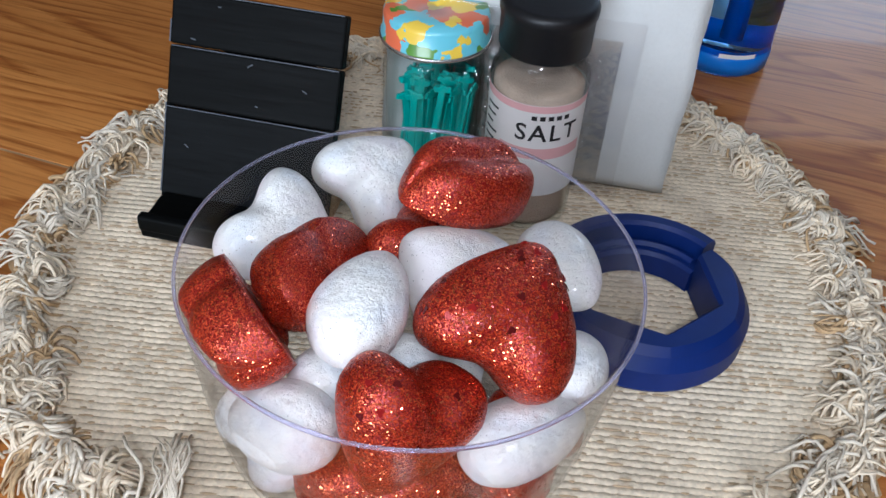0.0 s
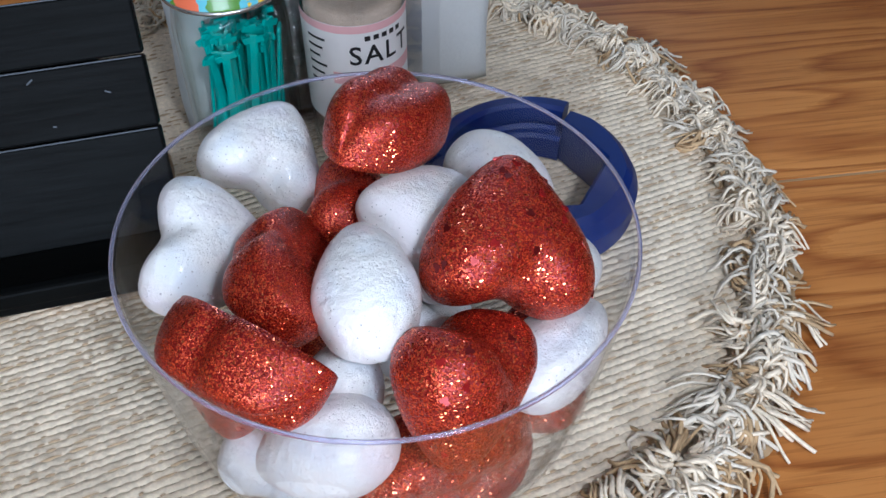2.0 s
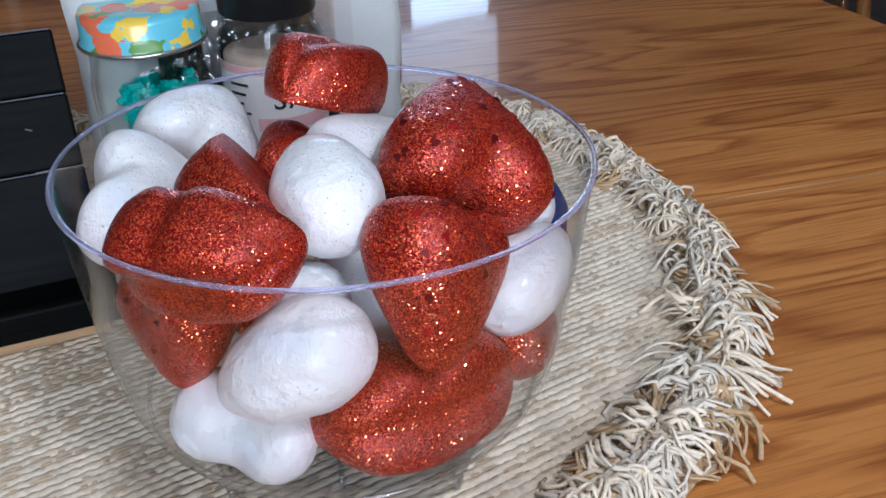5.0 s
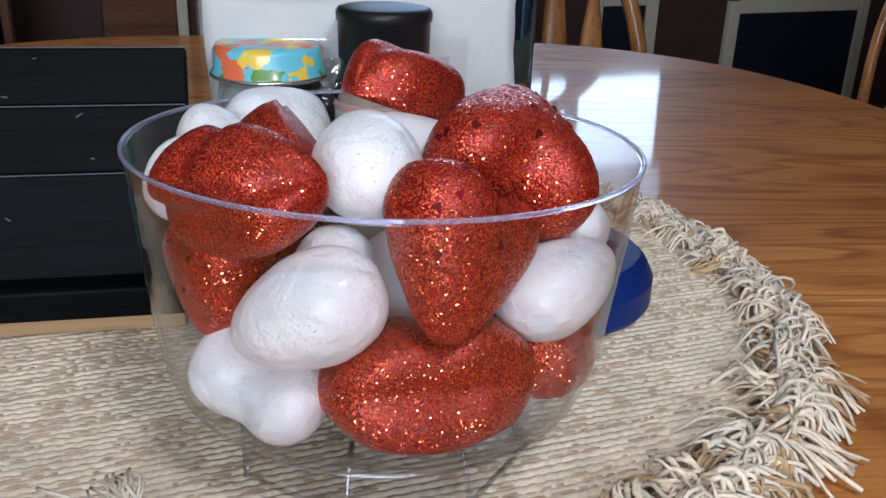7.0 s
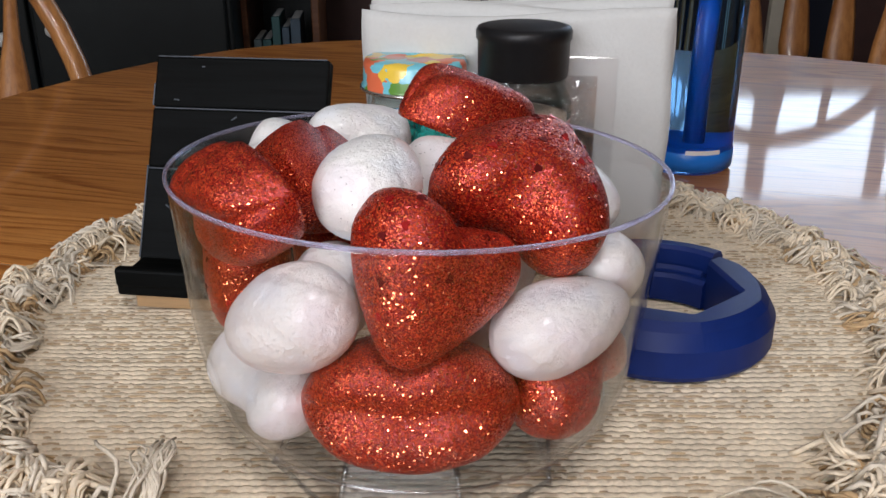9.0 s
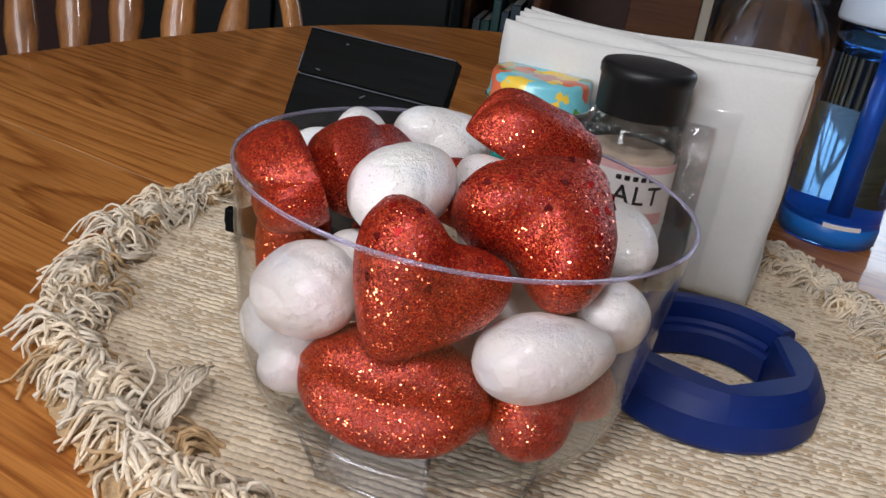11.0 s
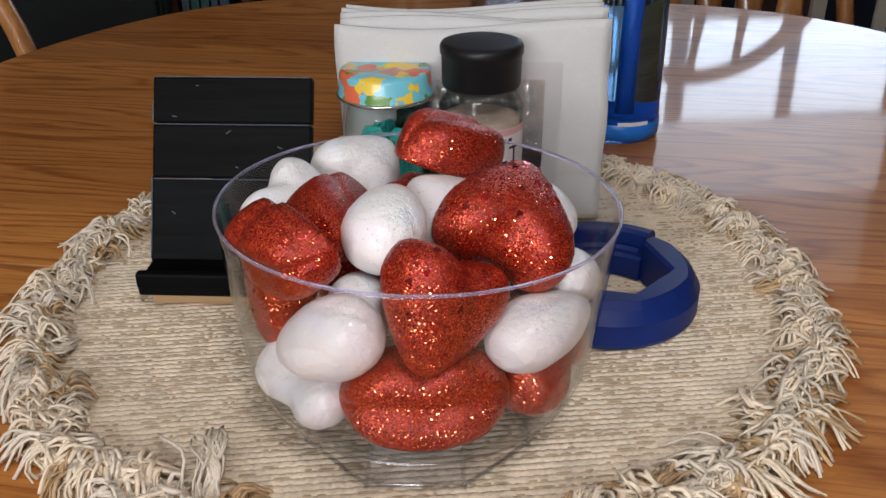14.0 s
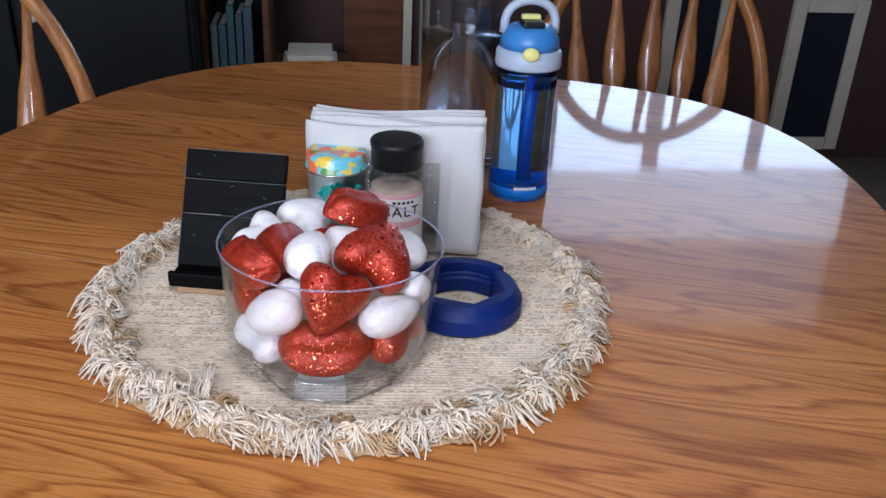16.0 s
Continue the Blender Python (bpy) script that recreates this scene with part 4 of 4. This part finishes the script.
put("rear_strut", box("rear_strut", (0.05, 0.009, 0.085), BLACK_WOOD, 0.001), stand, pose(0, 0.052, 0.054, 14, 0, 0))

# ---- glass jar with teal picks ----
JX, JY = 0.013, 0.440
jar = thing("jar", pose(JX, JY, 0.0062) @ Matrix.Diagonal((1.04, 1.04, 1, 1)), "small glass jar of teal picks with a floral lid", "jar")
jo = [(0.001, 0.0), (0.025, 0.0), (0.0275, 0.003), (0.028, 0.01), (0.028, 0.078), (0.0265, 0.088), (0.0255, 0.096)]
ji = [(0.0235, 0.096), (0.0245, 0.088), (0.0262, 0.078), (0.0262, 0.010), (0.024, 0.005), (0.001, 0.004)]
put("glass", lathe("glass", jo + ji, GLASS, 64), jar)
lid = put("lid", lathe("lid", [(0.0285, 0.0985), (0.0293, 0.0995), (0.0293, 0.1015), (0.0283, 0.1025), (0.0280, 0.113), (0.0268, 0.1155), (0.001, 0.1158), (0.001, 0.0985)], LIDMAT, 64), jar, None, "lid printed with bright flowers")
put("lid_bead", lathe("lid_bead", [(0.0292 + 0.0010 * math.cos(a), 0.0995 + 0.0012 * math.sin(a)) for a in (2 * math.pi * k / 8 for k in range(8))], TIN, 64, True, True), lid, None, "silver bead of the lid")
rng = random.Random(5)
for i in range(60):
    a, r = rng.uniform(0, 6.28), 0.0205 * math.sqrt(rng.random())
    h = rng.uniform(0.060, 0.074)
    lean = (rng.uniform(-7, 7), rng.uniform(-7, 7), rng.uniform(0, 180))
    p = thing("pick", pose(JX + r * math.cos(a), JY + r * math.sin(a), 0.0112 + rng.uniform(0, 0.004), *lean), "teal plastic pick standing in the jar", "pick", "teal picks in the jar")
    put("handle", box("handle", (0.0042, 0.0016, h), TEAL, 0.0004, 1), p, pose(0, 0, h / 2))
    put("bow", box("bow", (0.011, 0.0018, 0.0035), TEAL, 0.0004, 1), p, pose(0, 0, h - 0.003, 0, 20, 0))

# ---- salt shaker ----
SX, SY = 0.070, 0.416
salt = thing("salt_shaker", pose(SX, SY, 0.0062), "clear salt shaker with a black cap and white label", "shaker")
so = [(0.001, 0.0), (0.023, 0.0), (0.0262, 0.003), (0.0265, 0.008), (0.0265, 0.086), (0.0268, 0.091), (0.0262, 0.097), (0.0235, 0.103), (0.0228, 0.110)]
si = [(0.0215, 0.110), (0.0222, 0.103), (0.0248, 0.096), (0.0254, 0.090), (0.0252, 0.008), (0.022, 0.003), (0.001, 0.003)]
put("bottle", lathe("bottle", so + si, GLASS, 64), salt)
put("salt", lathe("salt", [(0.001, 0.0036), (0.0218, 0.0036), (0.0247, 0.009), (0.0247, 0.0885), (0.018, 0.0905), (0.009, 0.0875), (0.001, 0.0895)], SALT, 48), salt, None, "coarse pink salt")
cap = put("cap", lathe("cap", [(0.001, 0.1095), (0.0240, 0.1095), (0.0244, 0.1105), (0.0247, 0.1285), (0.0256, 0.1295), (0.0257, 0.1335), (0.0246, 0.1355), (0.0225, 0.1361), (0.0210, 0.1362), (0.001, 0.1362)], BLACK_CAP, 72), salt, None, "matt black flip cap")


def band(name, r, z0, z1, a0, a1, mat):
    """A printed strip wrapped round the bottle."""
    n = 40
    verts = [(r * math.cos(a0 + (a1 - a0) * i / n), r * math.sin(a0 + (a1 - a0) * i / n), z) for i in range(n + 1) for z in (z0, z1)]
    return mesh(name, verts, [(2 * i, 2 * i + 2, 2 * i + 3, 2 * i + 1) for i in range(n)], mat)


FACE = math.radians(-81)
label_ob = put("label", band("label", 0.02668, 0.028, 0.0875, FACE - 2.2, FACE + 2.2, LABEL), salt)
put("label_band", band("label_band", 0.02680, 0.0832, 0.0873, FACE - 2.2, FACE + 2.2, LABEL_PINK), label_ob)
put("label_band", band("label_band", 0.02680, 0.0535, 0.0605, FACE - 1.0, FACE + 0.9, LABEL_PINK), label_ob)


def wrapped_text(name, text, size, z, a, r, mat):
    """Lettering from the built-in font, bent round the bottle."""
    cu = bpy.data.curves.new(name, "FONT")
    cu.body, cu.size, cu.align_x, cu.resolution_u, cu.space_character = text, size, "CENTER", 3, 1.15
    cu.offset = 0.00018
    ob = bpy.data.objects.new(name, cu)
    scene.collection.objects.link(ob)
    me = bpy.data.meshes.new_from_object(ob.evaluated_get(bpy.context.evaluated_depsgraph_get()))
    bpy.data.objects.remove(ob)
    bm = bmesh.new()
    bm.from_mesh(me)
    bmesh.ops.subdivide_edges(bm, edges=[e for e in bm.edges if e.calc_length() > 0.002], cuts=3)
    for v in bm.verts:
        b = a + v.co.x / r
        v.co = Vector((r * math.cos(b), r * math.sin(b), z + v.co.y))
    bm.to_mesh(me)
    bm.free()
    me.materials.clear()
    me.materials.append(mat)
    return me


put("lettering", wrapped_text("lettering", "SALT", 0.0148, 0.0655, FACE, 0.02690, INK), label_ob, None, "black word on the label")
for i, w in enumerate((0.2, 0.26, 0.1, 0.24, 0.26)):
    put("print_bar", band("print_bar", 0.02685, 0.0785, 0.0812, FACE - 0.36 + i * 0.17, FACE - 0.36 + i * 0.17 + 0.11, INK), label_ob)
for i in range(6):
    put("print_bar", band("print_bar", 0.02685, 0.077 - i * 0.005, 0.0784 - i * 0.005, FACE - 1.55, FACE - 1.12 - 0.07 * (i % 3), INK), label_ob)

# ---- napkin holder and napkins ----
holder = thing("napkin_holder", pose(0.072, 0.462, 0.0062, 0, 0, -11), "clear acrylic napkin holder with a rippled front", "napkin holder")
put("base", box("base", (0.125, 0.062, 0.004), PLASTIC, 0.001), holder, pose(0, 0.004, 0.002))
put("front_plate", box("front_plate", (0.118, 0.0025, 0.112), PLASTIC, 0.001), holder, pose(0, -0.024, 0.0605))
put("back_plate", box("back_plate", (0.118, 0.0025, 0.095), PLASTIC, 0.001), holder, pose(0, 0.033, 0.052))


def ripples():
    """Cast crystal bumps over the front, with a smooth border left free."""
    verts, faces, rng = [], [], random.Random(9)
    nx, nz = 66, 60
    for i in range(nx):
        for j in range(nz):
            x, z = -0.048 + 0.096 * i / (nx - 1), 0.012 + 0.094 * j / (nz - 1)
            edge = min(1, 6 * min(i, nx - 1 - i) / nx, 6 * min(j, nz - 1 - j) / nz)
            h = 0.0036 * abs(math.sin(i * 0.62 + 0.6 * math.sin(j * 0.5)) * math.sin(j * 0.55 + 0.5 * math.sin(i * 0.4))) * edge
            verts.append((x, -0.0262 - h - 0.0002, z))
    for i in range(nx):
        for j in range(nz):
            verts.append((verts[i * nz + j][0], -0.02595, verts[i * nz + j][2]))
    f = grid_faces(nx, nz)
    k = nx * nz
    faces = f + [tuple(q + k for q in g[::-1]) for g in f]
    return mesh("ripple_panel", verts, faces, CRYSTAL)


put("ripple_panel", ripples(), holder, None, "cast crystal ripples")


def napkin(w, h, d, seed):
    """A folded paper napkin: a soft pad, thick at the fold, its edges not quite straight."""
    rng = random.Random(seed)
    nx, nz, verts = 30, 24, []
    ph = rng.uniform(0, 6)
    for side in (-1, 1):
        for i in range(nx):
            for j in range(nz):
                u, t = i / (nx - 1), j / (nz - 1)
                edge = min(1.0, 12 * min(u, 1 - u)) ** 0.5 * min(1.0, 10 * min(t, 1 - t)) ** 0.5
                x = (u - 0.5) * w + 0.0012 * math.sin(t * 9 + ph)
                z = t * h + (0.0028 * math.sin(u * 5 + ph) + 0.004 * (u - 0.5) ** 2) * t
                y = side * d / 2 * (0.25 + 0.75 * edge) + 0.0016 * math.sin(u * 4 + ph) * t + 0.0008 * math.sin(t * 14 + u * 6 + ph)
                verts.append((x, y, z))
    k = nx * nz
    f = grid_faces(nx, nz)
    ring = [i * nz for i in range(nx)] + [(nx - 1) * nz + j for j in range(1, nz)] + [i * nz + nz - 1 for i in range(nx - 2, -1, -1)] + [j for j in range(nz - 2, 0, -1)]
    faces = f + [tuple(q + k for q in g[::-1]) for g in f] + [(ring[i], ring[(i + 1) % len(ring)], ring[(i + 1) % len(ring)] + k, ring[i] + k) for i in range(len(ring))]
    return mesh("napkin", verts, faces, PAPER)


for i in range(6):
    d = 0.0068
    ob = put("napkin", napkin(0.176 - 0.002 * (i % 3), 0.134 + 0.0008 * i, d, 30 + i), None, pose(0.074, 0.462, 0.0105, 0, 0, -11) @ pose(0.001 * (i % 2), -0.0185 + i * 0.0078, 0, -1.5, 0, 0))
    tagged(ob, "folded white paper napkin in the acrylic holder", "napkin", "napkins in the holder")

# ---- blue ring ----
ring = thing("ring_clip", pose(0.126, 0.326, 0.0064, 0, 0, 0) @ Matrix.Diagonal((0.94, 0.92, 1, 1)), "dark blue plastic ring clip with an open notch", "clip")


def facet(a, r, n, turn=0.0):
    """The radius, in direction a, of a regular n-sided outline with corners at r."""
    w = math.pi / n
    return r * math.cos(w) / math.cos((a - turn) % (2 * w) - w)


def ring_sector(name, a0, a1, ro, ri, z0, z1, slope, mat, flat=True):
    """A stretch of a ring: round outside, with cut facets round its upper shoulder and inside."""
    n = max(3, int(abs(a1 - a0) / 0.045))
    verts = []
    for i in range(n + 1):
        a = a0 + (a1 - a0) * i / n
        inside = facet(a, ri, 6, 0.62) if flat else ri
        top = 0.25 * facet(a, ro - slope * 0.3, 7, 0.30) + 0.75 * (ro - slope) if flat else ro - slope
        for r, z in ((inside, z0), (ro - 0.002, z0), (ro, z0 + 0.003), (ro, z1 - slope * 1.2), (0.5 * (ro + top), z1 - slope * 0.4), (top, z1), (inside + 0.002, z1), (inside, z1 - 0.002)):
            verts.append((r * math.cos(a), r * math.sin(a), z))
    k = 8
    faces = grid_faces(n + 1, k, False, True) + [tuple(range(k))[::-1], tuple(range(n * k, n * k + k))]
    bm = bmesh.new()
    bm.from_mesh(mesh(name, verts, faces, mat, False))
    return from_bm(name, bm, mat, False)


put("band", ring_sector("band", math.radians(-212), math.radians(33), 0.0585, 0.0405, 0.0, 0.0270, 0.0095, BLUE), ring)
put("latch", ring_sector("latch", math.radians(33.5), math.radians(147.5), 0.0555, 0.0375, 0.0, 0.0150, 0.003, BLUE, False), ring)
put("latch_cap", ring_sector("latch_cap", math.radians(38), math.radians(146), 0.0600, 0.0490, 0.0150, 0.0270, 0.003, BLUE, False), ring)
put("latch_rib", ring_sector("latch_rib", math.radians(40), math.radians(144), 0.0440, 0.0415, 0.0145, 0.0185, 0.0006, BLUE, False), ring)

# ---- blue water bottle ----
WX, WY = 0.239, 0.618
flask = thing("water_bottle", pose(WX, WY, 0.0004), "blue translucent water bottle with a straw lid", "bottle")
# water and wall act as one lens, with the hollow above the water line cut out of it
bo = [(0.001, 0.0), (0.033, 0.0), (0.036, 0.004), (0.0365, 0.012), (0.0355, 0.03), (0.0352, 0.12), (0.036, 0.155), (0.035, 0.162)]
bi = [(0.0335, 0.162), (0.0308, 0.15), (0.0338, 0.139), (0.001, 0.138)]
put("body", lathe("body", bo + bi, BLUE_GLASS, 64), flask)
put("bottom_band", lathe("bottom_band", [(0.0362, 0.003), (0.0367, 0.012), (0.0358, 0.022), (0.0350, 0.022), (0.0350, 0.003)], BLUE_STRAW, 64, True, True), flask, None, "dark blue moulded bottom")
put("straw", rod("straw", [(0.004, 0, 0.020), (0.004, 0, 0.09), (0.006, 0, 0.165)], 0.0062, BLUE_STRAW, 14), flask, None, "solid blue straw")
put("collar", lathe("collar", [(0.001, 0.1605), (0.0375, 0.1605), (0.0385, 0.163), (0.038, 0.178), (0.034, 0.182), (0.001, 0.182)], LID_GREY, 64), flask, None, "pale grey-blue collar")
lid2 = put("lid", lathe("lid", [(0.001, 0.182), (0.0345, 0.182), (0.0335, 0.192), (0.028, 0.203), (0.024, 0.206), (0.001, 0.207)], BLUE_LID, 64), flask, None, "bright blue domed lid")
put("button", lathe("button", [(0.001, 0.0), (0.0095, 0.0), (0.0095, 0.004), (0.008, 0.0055), (0.001, 0.006)], YELLOW, 24), lid2, Matrix.Translation((-0.006, -0.036, 0.181)) @ pose(0, 0, 0, 78, 0, -10) @ Matrix.Diagonal((1.0, 0.8, 1, 1)), "pale yellow button")
put("spout_cover", box("spout_cover", (0.026, 0.030, 0.008), BLACK_CAP, 0.003), lid2, pose(0, -0.004, 0.209))
put("spout", box("spout", (0.022, 0.010, 0.006), YELLOW, 0.002), lid2, pose(0, 0.004, 0.215))
put("carry_loop", rod("carry_loop", [(0.030 * math.cos(a), 0.006, 0.197 + 0.036 * math.sin(a) ** 0.6) for a in (math.pi * i / 20 for i in range(21))], 0.0052, LID_GREY, 10), lid2, None, "pale carry loop")
put("mark", band("mark", 0.03665, 0.017, 0.0205, math.radians(-110), math.radians(-66), WHITE), flask)

# ---- clear tumbler ----
tumbler = thing("tumbler", pose(0.180, 0.725, 0.0004) @ Matrix.Diagonal((1.27, 1.27, 1.15, 1)), "tall clear plastic bottle half full of water", "bottle")
to = [(0.001, 0.0), (0.040, 0.0), (0.043, 0.004), (0.0432, 0.10), (0.0432, 0.19), (0.040, 0.215), (0.030, 0.235), (0.016, 0.246), (0.015, 0.262)]
ti = [(0.0138, 0.262), (0.0148, 0.246), (0.029, 0.234), (0.0388, 0.214), (0.042, 0.19), (0.042, 0.006), (0.039, 0.003), (0.001, 0.003)]
put("body", lathe("body", to + ti, TUMBLER, 64), tumbler)
put("water", lathe("water", [(0.001, 0.0034), (0.0388, 0.0034), (0.0416, 0.007), (0.0416, 0.150), (0.001, 0.150)], WATER, 64), tumbler)
put("screw_cap", lathe("screw_cap", [(0.0152, 0.248), (0.0175, 0.248), (0.0175, 0.268), (0.016, 0.270), (0.001, 0.270), (0.001, 0.263), (0.0152, 0.263)], WHITE, 40), tumbler)

# ---- made-up hanging lamp for the fill light over the table's near side ----
fill_pendant = thing("fill_pendant_lamp", pose(0.0, -0.20, 0.58), "made-up hanging lamp around the near fill light", "lamp")
put("socket", lathe("socket", [(0.001, 0.05), (0.018, 0.05), (0.02, 0.06), (0.018, 0.10), (0.001, 0.105)], BLACK_CAP, 32), fill_pendant)
put("cord", rod("cord", [(0, 0, 0.10), (0, 0, 0.5), (0, 0, 1.07)], 0.003, BLACK_CAP), fill_pendant)
